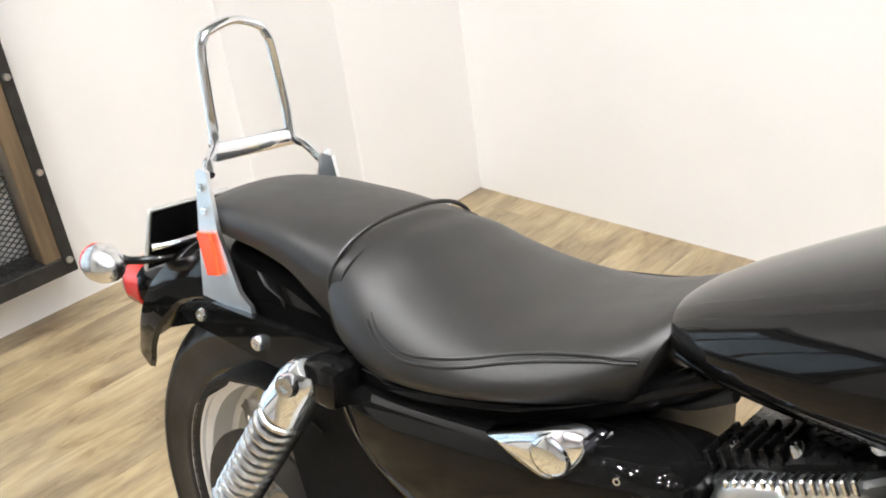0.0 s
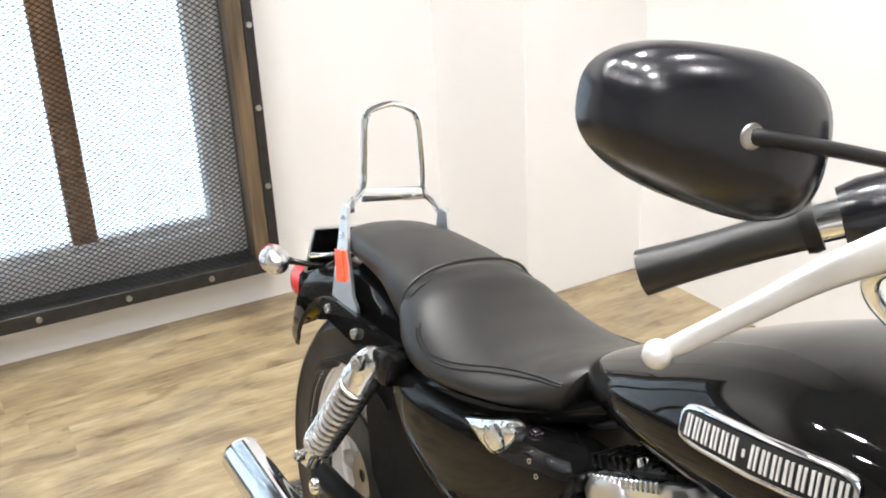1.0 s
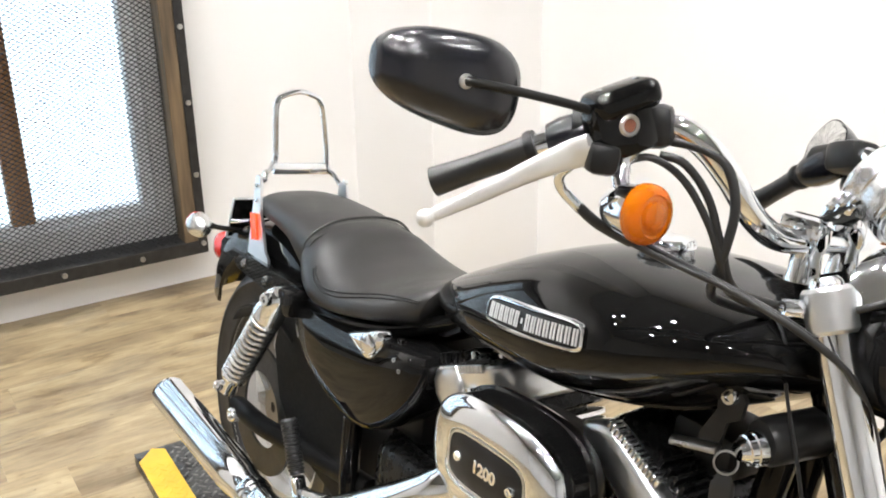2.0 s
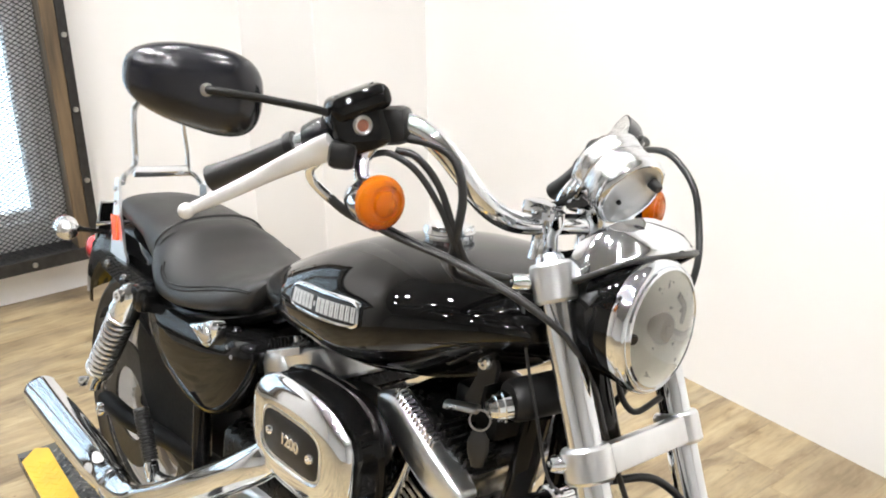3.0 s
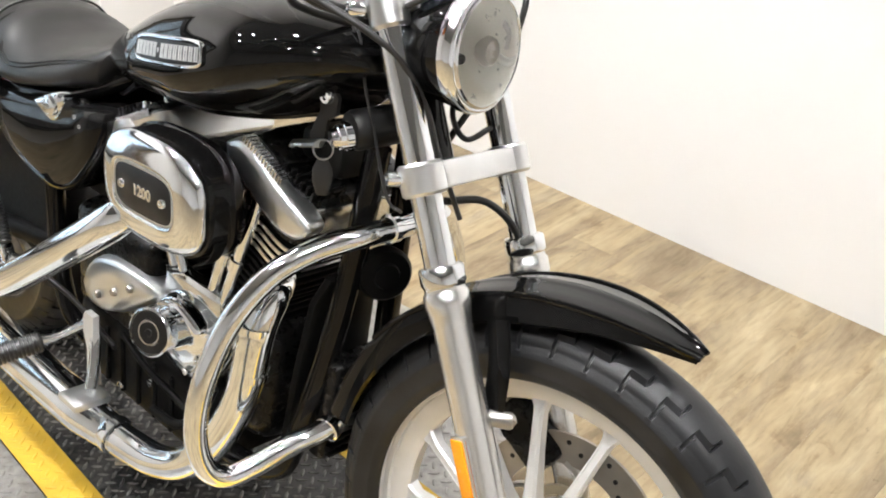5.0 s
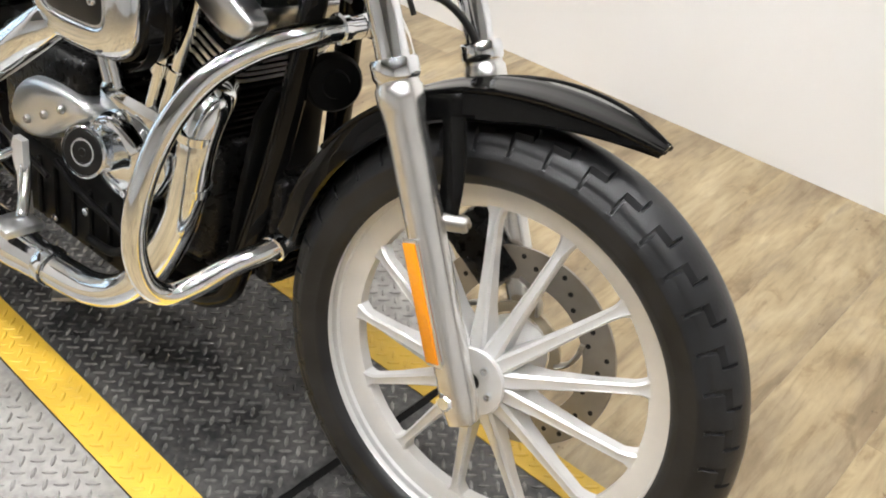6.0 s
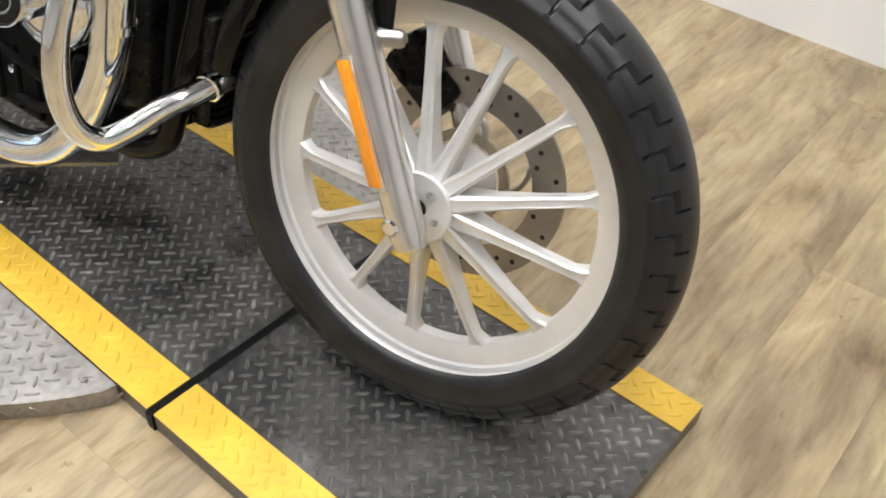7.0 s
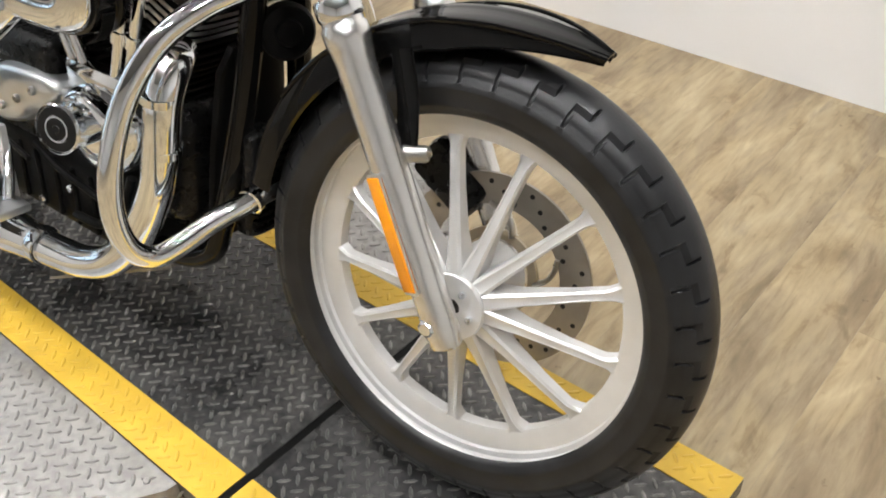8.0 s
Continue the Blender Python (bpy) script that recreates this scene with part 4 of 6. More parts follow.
for dz, dy in ((0.0, 0.0),):
    cable("brake_hose", [(1.032, -0.281 + dy, 1.044 + dz), (1.046, -0.272 + dy, 1.034 + dz), (1.092, -0.228 + dy, 1.012 + dz), (1.14, -0.195 + dy, 0.998 + dz), (1.181, -0.175 + dy, 0.985 + dz), (1.222, -0.150 + dy, 0.966 + dz), (1.262, -0.118 + dy, 0.935 + dz), (1.283, -0.080 + dy, 0.88), (1.292, -0.05, 0.82), (1.32, -0.02, 0.74)], 0.0036, True, label="black brake hose")
cable("clutch_wire", [(1.165, -0.075, 0.965), (1.191, -0.085, 0.945), (1.206, -0.086, 0.895), (1.232, -0.086, 0.835), (1.262, -0.085, 0.765), (1.285, -0.080, 0.752)], 0.0020, label="thin black wire beside the fork")
cable("switch_wire", [(1.050, -0.262, 1.036), (1.098, -0.219, 1.014), (1.146, -0.187, 0.998), (1.187, -0.166, 0.984), (1.228, -0.142, 0.964), (1.262, -0.108, 0.930), (1.278, -0.075, 0.88), (1.285, -0.05, 0.82)], 0.0026, True, label="thin black wire beside the brake hose")
cable("hose_sleeve", [(1.032, -0.283, 1.046), (1.05, -0.268, 1.032), (1.075, -0.245, 1.020)], 0.0055, True, label="black hose sleeve")
cable("hose_fitting", [(1.030, -0.303, 1.086), (1.020, -0.304, 1.074), (1.020, -0.296, 1.060), (1.034, -0.281, 1.044)], 0.0055, True, CHROME, "chrome brake banjo pipe")
cable("throttle_cable", [(1.062, -0.262, 1.098), (1.080, -0.246, 1.104), (1.105, -0.225, 1.088), (1.130, -0.205, 1.050), (1.142, -0.190, 1.015), (1.145, -0.165, 0.985), (1.17, -0.11, 0.968), (1.20, -0.04, 0.955)], 0.0038, True, label="black control cable")
cable("throttle_cable", [(1.082, -0.240, 1.108), (1.102, -0.226, 1.104), (1.124, -0.208, 1.076), (1.141, -0.192, 1.030), (1.150, -0.165, 0.990), (1.172, -0.11, 0.976), (1.21, -0.05, 0.965)], 0.0042, True, label="black control cable")
cable("wiring_loom", [(1.082, -0.226, 1.122), (1.108, -0.212, 1.120), (1.131, -0.196, 1.105), (1.145, -0.192, 1.070), (1.143, -0.190, 1.025), (1.130, -0.175, 0.985), (1.125, -0.14, 0.968), (1.15, -0.08, 0.955)], 0.0050, True, label="black wiring sleeve")
cable("clutch_cable", [(1.10, 0.215, 1.112), (1.15, 0.170, 1.128), (1.200, 0.140, 1.129), (1.240, 0.135, 1.099), (1.258, 0.135, 1.057), (1.275, 0.122, 1.004), (1.270, 0.110, 0.94), (1.262, 0.090, 0.90), (1.25, 0.05, 0.84), (1.215, 0.04, 0.76)], 0.0046, True, label="black clutch cable")
cable("speedometer_cable", [(1.255, 0.02, 0.90), (1.27, 0.0, 0.86), (1.29, 0.01, 0.835), (1.30, 0.05, 0.85)], 0.004, True)
cable("brake_line", [(1.30, -0.03, 0.76), (1.325, 0.03, 0.757), (1.355, 0.075, 0.715), (1.375, 0.085, 0.65), (1.42, 0.082, 0.56)], 0.0052, True, label="black front brake line")


# ---- fuel tank ----
TANK = [(0.566, 0.034, 0.800, 0.785), (0.578, 0.064, 0.810, 0.778), (0.60, 0.089, 0.824, 0.772), (0.65, 0.119, 0.851, 0.769), (0.72, 0.147, 0.886, 0.769), (0.80, 0.171, 0.924, 0.773), (0.88, 0.187, 0.953, 0.779), (0.96, 0.197, 0.967, 0.787),
        (1.04, 0.196, 0.971, 0.801), (1.10, 0.182, 0.969, 0.819), (1.15, 0.154, 0.963, 0.843), (1.19, 0.118, 0.952, 0.867), (1.215, 0.084, 0.937, 0.884), (1.23, 0.042, 0.917, 0.895)]


def flowing(x, rows, k):
    """Column k of the rows at x, along a smooth curve that never overshoots."""
    xs, ys = [r[0] for r in rows], [r[k] for r in rows]
    i = min(max(int(np.searchsorted(xs, x)) - 1, 0), len(xs) - 2)
    sl = [(ys[j + 1] - ys[j]) / (xs[j + 1] - xs[j]) for j in range(len(xs) - 1)]

    def slope(j):
        if j == 0 or j == len(xs) - 1:
            return sl[min(j, len(sl) - 1)]
        a, b = sl[j - 1], sl[j]
        return 0.0 if a * b <= 0 else 2 * a * b / (a + b)
    h = xs[i + 1] - xs[i]
    t = min(max((x - xs[i]) / h, 0.0), 1.0)
    return ys[i] * (1 + 2 * t) * (1 - t) ** 2 + ys[i + 1] * t * t * (3 - 2 * t) + h * (slope(i) * t * (1 - t) ** 2 - slope(i + 1) * t * t * (1 - t))


def tank_at(x):
    return [flowing(x, TANK, k) for k in (1, 2, 3)]


TOP_E = 2.45


def tank_form(x, hw, zt, zb):
    """Height of the widest line, and how square the underside is; both narrow towards the steering head."""
    q = min(1.0, max(0.0, (x - 0.90) / 0.30))
    q = q * q * (3 - 2 * q)
    return zb + (0.42 + 0.20 * q) * (zt - zb), 2.7 - 1.2 * q


def tank_side(x, z, lift=0.0):
    """The tank's right side at (x, z)."""
    hw, zt, zb = tank_at(x)
    zm, low = tank_form(x, hw, zt, zb)
    q = (z - zm) / ((zt - zm) if z > zm else (zm - zb))
    e = TOP_E if z > zm else low
    return -(hw * max(0.0, 1 - abs(q) ** e) ** (1 / e)) - lift


def fuel_tank():
    g = new("fuel_tank")
    g.parent = bike
    g["label"] = "gloss black teardrop fuel tank"
    secs = []
    xs = spline([(t[0], 0, 0) for t in TANK], 4)
    for p in xs:
        hw, zt, zb = tank_at(p.x)
        zm, low = tank_form(p.x, hw, zt, zb)
        ring = []
        for k in range(64):
            a = 2 * math.pi * k / 64
            c, s = math.cos(a), math.sin(a)
            e = TOP_E if s > 0 else low
            y = hw * math.copysign(abs(c) ** (2 / e), c)
            z = zm + ((zt - zm) if s > 0 else (zm - zb)) * math.copysign(abs(s) ** (2 / e), s)
            ring.append(Vector((p.x, y, z)))
        secs.append(ring)
    part("shell", loft_bm(secs), BLACK, g, smooth=70)
    seam = []
    for x in (0.60, 0.66, 0.74, 0.84, 0.94, 1.03, 1.09, 1.14):
        z = tank_at(x)[2] + 0.010
        seam.append((x, tank_side(x, z) - 0.001, z))
    both("seam", sweep_bm(seam, 0.0045, 8), BLACK, g, "rolled lower seam")
    part("filler_cap", lathe_bm([(0.034, -0.012), (0.034, 0.002), (0.037, 0.004), (0.037, 0.010), (0.034, 0.015), (0.02, 0.018), (0, 0.018)], (0.96, -0.012, 0.970), (-0.1, 0, 1), 36), CHROME, g, "chrome filler cap")
    # name badge: a bright border round a dark field with pale strokes
    c, L, H, tilt = Vector((0.9235, 0, 0.881)), 0.095, 0.0152, math.atan2(0.032, 0.195)
    ct, st = math.cos(tilt), math.sin(tilt)

    def at(a, b, lift):
        x, z = c.x + a * ct - b * st, c.z + a * st + b * ct
        return Vector((x, tank_side(x, z, lift), z))

    def stadium(k, n=48):
        out = []
        for a, b in superellipse(L, H, 5.0, n):
            out.append((a + math.copysign(k, a) if abs(a) > 1e-9 else a, b * (1 + k / H)))
        return out
    rings = []
    for k, lift in ((0.0040, 0.0), (0.0040, 0.0035), (0.0025, 0.0048), (0.0005, 0.0048), (-0.0008, 0.0030)):
        rings.append([at(a, b, lift) for a, b in stadium(k)])
    badge = part("badge", loft_bm(rings, caps=False), CHROME, g, "long rounded badge with a bright border")
    field = loft_bm([[at(a * q, b * q, 0.0034) for a, b in stadium(-0.0015)] for q in (1.0, 0.75, 0.5, 0.25, 0.03)])
    part("field", field, SATIN, badge, "dark badge field")
    for k in range(15):
        if k == 6:
            a0, w, hh = -0.088 + k * 0.0122 + 0.003, 0.003, 0.003
            strokes = [(a0, w, -hh, hh)]
        else:
            a0 = -0.088 + k * 0.0122
            strokes = [(a0, 0.0030, -0.0095, 0.0095), (a0 + 0.0055, 0.0026, -0.0095, 0.0095)]
        bm = None
        for a, w, b0, b1 in strokes:
            sec = [[at(a, b0, l), at(a + w, b0, l), at(a + w, b1, l), at(a, b1, l)] for l in (0.0036, 0.0050)]
            bm = loft_bm(sec, bm=bm)
        part("badge_stroke", bm, LEVER, badge, smooth=0)


fuel_tank()


# ---- seat ----
def seat():
    g = new("seat")
    g.parent = bike
    g["label"] = "two-up black vinyl seat with a raised welt"

    def pad(rows, e_top, flat, lean=0.0):
        secs = []
        for p in spline([(r[0], 0, 0) for r in rows], 5):
            hw, zt, zb, zs = [flowing(p.x, rows, k) for k in (1, 2, 3, 4)]
            rake = lean * min(1.0, max(0.0, (p.x - 0.42) / 0.14))
            ring = []
            for k in range(56):
                a = 2 * math.pi * k / 56
                c, s = math.cos(a), math.sin(a)
                if s >= 0:
                    y, z = hw * math.copysign(abs(c) ** (2 / e_top), c), zs + (zt - zs) * abs(s) ** (2 / flat)
                else:
                    y, z = hw * math.copysign(abs(c) ** (2 / 5.0), c) * (1 - 0.10 * abs(s)), zs - (zs - zb) * abs(s) ** (2 / 3.5)
                ring.append(Vector((p.x + rake * (z - zt), y, z)))
            secs.append(ring)
        return loft_bm(secs)
    pillion = [(-0.104, 0.034, 0.770, 0.748, 0.760), (-0.098, 0.060, 0.782, 0.742, 0.762), (-0.080, 0.080, 0.792, 0.740, 0.766), (-0.04, 0.094, 0.799, 0.740, 0.770), (0.02, 0.102, 0.803, 0.740, 0.773), (0.10, 0.109, 0.803, 0.730, 0.770), (0.17, 0.117, 0.801, 0.694, 0.758), (0.225, 0.121, 0.796, 0.662, 0.750)]
    rider = [(0.188, 0.100, 0.793, 0.725, 0.760), (0.205, 0.122, 0.801, 0.692, 0.740), (0.25, 0.142, 0.799, 0.674, 0.715), (0.30, 0.153, 0.782, 0.670, 0.705), (0.36, 0.156, 0.769, 0.680, 0.704), (0.42, 0.154, 0.765, 0.693, 0.712), (0.48, 0.146, 0.773, 0.704, 0.722), (0.53, 0.135, 0.788, 0.711, 0.734), (0.565, 0.123, 0.803, 0.715, 0.746), (0.592, 0.112, 0.815, 0.719, 0.756), (0.600, 0.105, 0.816, 0.726, 0.760)]
    part("pillion_cushion", pad(pillion, 2.6, 2.4), LEATHER, g, smooth=80)
    part("rider_cushion", pad(rider, 2.4, 2.0, 0.34), LEATHER, g, smooth=80)
    welt = []
    for k in range(21):
        a = math.pi * k / 20
        c, s = math.cos(a), math.sin(a)
        welt.append((0.206 + 0.004 * s ** 1.4, 0.120 * math.copysign(abs(c) ** (2 / 2.5), c), 0.747 + 0.062 * s ** (2 / 2.2)))
    welt = [(0.222, 0.117, 0.690), (0.209, 0.1205, 0.715), *welt[1:-1], (0.209, -0.1205, 0.715), (0.222, -0.117, 0.690)]
    part("welt", sweep_bm(welt, 0.0027, 8, n=3), LEATHER, g, "raised piping between the cushions")
    for dz in (0.0, -0.0065):
        line = []
        run = ((0.285, 0.748), (0.305, 0.735), (0.345, 0.727), (0.38, 0.731), (0.42, 0.740), (0.457, 0.750), (0.49, 0.758), (0.525, 0.766), (0.56, 0.773), (0.592, 0.777))
        for k in range(41):
            x = 0.285 + 0.307 * k / 40
            z = flowing(x, run, 1)
            hw, zt, zb, zs = [flowing(x, rider, k) for k in (1, 2, 3, 4)]
            zz = z + dz * (1 - 0.6 * max(0.0, (x - 0.40) / 0.2))
            if zz > zs:
                q = ((zz - zs) / (zt - zs)) ** (2.0 / 2)
                y = hw * max(0.0, 1 - q * q) ** (1 / 2.4)
            else:
                q = ((zs - zz) / (zs - zb)) ** (3.5 / 2)
                y = hw * max(0.0, 1 - q * q) ** (1 / 5.0) * (1 - 0.10 * q)
            line.append((x + 0.34 * min(1.0, max(0.0, (x - 0.42) / 0.14)) * (zz - zt), -y - 0.0009, zz))
        both("stitching", sweep_bm(line, 0.0017, 6, n=2), SATIN, g, "twin stitched seam")


seat()


# ---- rear end ----
part("rear_fender", arch(RC, lambda s: 0.386 + 0.036 * min(1, s / 0.35) - 0.012 * s + 0.010 * max(0.0, 1 - s / 0.05), 0.092, radians(154), radians(52), 52, 0.055, tip=0.22, crown=0.02, thick=0.006, tail=0.7), BLACK, None, "gloss black rear mudguard")


def plate_bm(outline, n, thick, bevel=0.0015):
    """A flat plate over an outline of points, thick along n."""
    n = Vector(n).normalized() * thick
    return loft_bm([[Vector(p) for p in outline], [Vector(p) + n for p in outline]])


for s in (-1, 1):
    out = [(0.235, 0.128 * s, 0.690), (0.10, 0.122 * s, 0.682), (-0.03, 0.106 * s, 0.668), (-0.10, 0.100 * s, 0.650), (-0.125, 0.100 * s, 0.630), (-0.10, 0.103 * s, 0.622), (-0.02, 0.110 * s, 0.626), (0.10, 0.126 * s, 0.634), (0.235, 0.132 * s, 0.640)]
    st = part("fender_strut", plate_bm(out, (0.1, s, 0), 0.012), BLACK, None, "black mudguard strut")
    for x, y, z in ((-0.057, 0.112, 0.644), (0.091, 0.133, 0.656)):
        part("bolt", bolt_bm((x, (y + 0.004) * s, z), (0.1, s, 0), 0.0095, 0.007), CHROME, st, "chrome dome bolt")


def sissy_bar():
    g = new("sissy_bar")
    g.parent = bike
    g["label"] = "tall chrome sissy bar with side plates"
    o = 0.018
    loop = [(-0.045, -0.090, 0.826), (-0.060, -0.080, 0.838), (-0.090, -0.068 + o * 0.7, 0.846), (-0.102, -0.060 + o, 0.862), (-0.103, -0.058 + o, 0.90), (-0.102, -0.056 + o, 0.965), (-0.102, -0.050 + o, 0.984), (-0.103, -0.040 + o, 0.993), (-0.104, 0.0 + o, 1.003),
            (-0.105, 0.040 + o, 0.992), (-0.107, 0.052 + o, 0.980), (-0.107, 0.058 + o, 0.962), (-0.107, 0.066 + o, 0.88), (-0.107, 0.073 + o, 0.835), (-0.09, 0.085 + o, 0.820), (-0.06, 0.088 + o, 0.80)]
    loop = [(x, y + (0.013 * min(1.0, max(0.0, (0.99 - z) / 0.15)) - 0.008) * (z > 0.84), z) for x, y, z in loop]
    part("upright", sweep_bm(loop, 0.0085, 12, n=5, squash=0.7, side=(1, 0, 0)), CHROME, g)
    part("crossbar", sweep_bm([(-0.098, -0.062 + o, 0.838), (-0.104, 0.0 + o, 0.835), (-0.107, 0.078 + o, 0.833)], 0.0125, 12, squash=0.4, side=(0, 0, 1)), CHROME, g)
    for s in (-1, 1):
        top = 0.0 if s < 0 else -0.022
        out = [(-0.058, 0.096 * s, 0.832 + top), (-0.050, 0.096 * s, 0.838 + top), (-0.032, 0.098 * s, 0.836 + top), (-0.018, 0.100 * s, 0.76), (0.008, 0.103 * s, 0.715), (0.026, 0.108 * s, 0.695), (0.052, 0.112 * s, 0.684), (0.056, 0.113 * s, 0.672), (-0.062, 0.104 * s, 0.668), (-0.066, 0.100 * s, 0.70), (-0.064, 0.097 * s, 0.76)]
        pl = part("side_plate", plate_bm(out, (0.05, s, 0.02), 0.006), ALU, g, "polished side plate")
        for x, z in ((-0.044, 0.815), (-0.042, 0.785)):
            part("bolt", bolt_bm((x, 0.104 * s, z), (0.05, s, 0), 0.0055, 0.004), CHROME, pl)
        rf = [(-0.059, 0.105 * s, 0.755), (-0.031, 0.106 * s, 0.759), (-0.014, 0.109 * s, 0.708), (-0.040, 0.108 * s, 0.702)]
        part("reflector", plate_bm(rf, (0.05, s, 0.02), 0.006), REDREF, pl, "red-orange side reflector", smooth=30)


sissy_bar()


def tail():
    g = new("tail_lamp")
    g.parent = bike
    g["label"] = "red tail lamp under a black number plate holder"
    part("lens", loft_bm([[Vector((x, y * k, z * k + 0.585)) for y, z in superellipse(0.060, 0.038, 3, 32)] for x, k in ((-0.395, 0.7), (-0.388, 0.88), (-0.37, 0.98), (-0.33, 1.0))]), RED, g, "red lens", smooth=60)
    part("base", loft_bm([[Vector((x, y * k, z * k + 0.59)) for y, z in superellipse(0.058, 0.037, 3, 32)] for x, k in ((-0.335, 1.0), (-0.32, 1.0), (-0.27, 0.7))]), BLACK, g)
    p = new("plate_holder")
    p.parent = bike
    p["label"] = "empty black number plate holder"
    m = Matrix.Rotation(radians(20), 4, "Y")
    mid = Vector((-0.268, 0.004, 0.684))
    part("plate", box_bm((0.004, 0.135, 0.105), mid, 0.0015, m=m), BLACK, p, smooth=30)
    for dy, dz, wy, wz in ((0, 0.053, 0.139, 0.004), (0, -0.053, 0.139, 0.004), (0.068, 0, 0.004, 0.102), (-0.068, 0, 0.004, 0.102)):
        part("plate_rim", box_bm((0.007, wy, wz), mid + m.to_3x3() @ Vector((0, dy, dz)), 0.001, m=m, segs=1), ALU, p, "pale metal rim", smooth=30)
    part("plate_frame", box_bm((0.012, 0.110, 0.014), mid + Vector((-0.017, 0, -0.022)), 0.004), SATIN, p)
    for s in (-1, 1):
        t = new("rear_turn_signal")
        t.parent = bike
        t["label"] = "chrome bullet rear turn signal on a stalk"
        c = Vector((-0.258, 0.142 * s, 0.675))
        part("housing", lathe_bm([(0, 0.042), (0.010, 0.040), (0.020, 0.030), (0.0265, 0.012), (0.0285, -0.004), (0.0275, -0.012), (0, -0.012)], c, (0.985, 0.1 * s, 0), 28), SPUN, t)
        part("lens", lathe_bm([(0.0265, -0.011), (0.026, -0.020), (0.018, -0.027), (0, -0.029)], c, (0.985, 0.1 * s, 0), 28), RED, t, "red signal lens")
        part("stalk", sweep_bm([c + Vector((0.005, -0.02 * s, 0)), (-0.235, 0.100 * s, 0.672), (-0.20, 0.055 * s, 0.672)], [0.010, 0.006, 0.006, 0.006], 12), BLACK, t, "black stalk")
    part("signal_bar", sweep_bm([(-0.22, -0.085, 0.690), (-0.20, -0.05, 0.694), (-0.20, 0.05, 0.694), (-0.22, 0.085, 0.690)], 0.0055, 12), CHROME, None, "chrome signal bar")


tail()


def shock(s):
    g = new("shock_absorber")
    g.parent = bike
    g["label"] = "chrome rear shock with an exposed coil spring"
    a, b = Vector((0.212, 0.168 * s, 0.664)), Vector((0.038, 0.180 * s, 0.415))
    d = (b - a).normalized()
    L = (b - a).length
    part("upper_cover", lathe_bm([(0, -0.016), (0.014, -0.016), (0.021, -0.010), (0.025, 0.0), (0.028, 0.012), (0.029, 0.018), (0.0295, 0.050), (0.031, 0.052), (0.031, 0.056), (0.0, 0.056)], a, d, 28), CHROME, g)
    part("body", sweep_bm([a + d * 0.05, b - d * 0.02], 0.015, 16, n=1), SATIN, g, "black damper body")
    x = d.orthogonal().normalized()
    y = d.cross(x)
    coil = []
    n, l0, l1 = 12, 0.056, L - 0.045
    for k in range(n * 14 + 1):
        t = k / (n * 14)
        q = 2 * math.pi * n * t
        coil.append(a + d * (l0 + (l1 - l0) * t) + 0.0255 * (math.cos(q) * x + math.sin(q) * y))
    part("coil_spring", sweep_bm(coil, 0.0050, 8, n=1), SPUN, g, "chrome coil spring")
    part("lower_mount", lathe_bm([(0.0, -0.045), (0.029, -0.045), (0.029, -0.038), (0.020, -0.030), (0.018, 0.0), (0.021, 0.012), (0, 0.016)], b, d, 24), CHROME, g)
    part("upper_bolt", bolt_bm(a + Vector((0, 0.022 * s, 0)), (0.3, s, 0.1), 0.014, 0.010), CHROME, g, "chrome dome nut")
    part("lower_bolt", bolt_bm(b + Vector((-0.004, 0.022 * s, 0)), (0, s, 0), 0.011, 0.010), CHROME, g)
    part("upper_lug", box_bm((0.06, 0.05, 0.05), (0.235, 0.150 * s, 0.662), 0.014), BLACK, g)


shock(-1)
shock(1)
for s in (-1, 1):
    part("swingarm", sweep_bm([(-0.03, 0.125 * s, 0.325), (0.10, 0.125 * s, 0.335), (0.28, 0.10 * s, 0.355), (0.46, 0.08 * s, 0.37)], 0.021, 16, squash=1.4), FIN, None, "black swingarm")
    part("rear_axle_nut", bolt_bm((0, 0.150 * s, 0.323), (0, s, 0), 0.016, 0.012), CHROME)
# the disc's dark steel colour stands in for shade inside the wheel
part("rear_disc", lathe_bm([(0.085, -0.003), (0.146, -0.003), (0.146, 0.003), (0.085, 0.003)], RC + Vector((0, -0.085, 0)), (0, 1, 0), 60, closed=True), DARK_STEEL, None, "rear brake disc, coloured dark for shade")
flap = [[Vector((x, y, z)), Vector((x, y + 0.05, z + 0.006)), Vector((x + 0.002, y + 0.05, z + 0.002)), Vector((x + 0.002, y, z - 0.004))] for x, y, z in ((-0.092, -0.125, 0.508), (-0.06, -0.126, 0.545), (-0.01, -0.124, 0.570), (0.05, -0.12, 0.580), (0.11, -0.115, 0.572), (0.16, -0.11, 0.55))]
part("mud_flap", loft_bm(flap), SATIN, None, "curved black spray guard over the wheel", smooth=60)


guard = [(0.40, -0.098, 0.66), (0.20, -0.098, 0.66), (0.11, -0.098, 0.61), (0.085, -0.098, 0.51), (0.12, -0.098, 0.41), (0.20, -0.098, 0.34), (0.40, -0.098, 0.31)]
part("inner_guard", plate_bm(guard, (0, -1, 0), 0.008), FIN, None, "black inner guard beside the rear wheel", smooth=30)


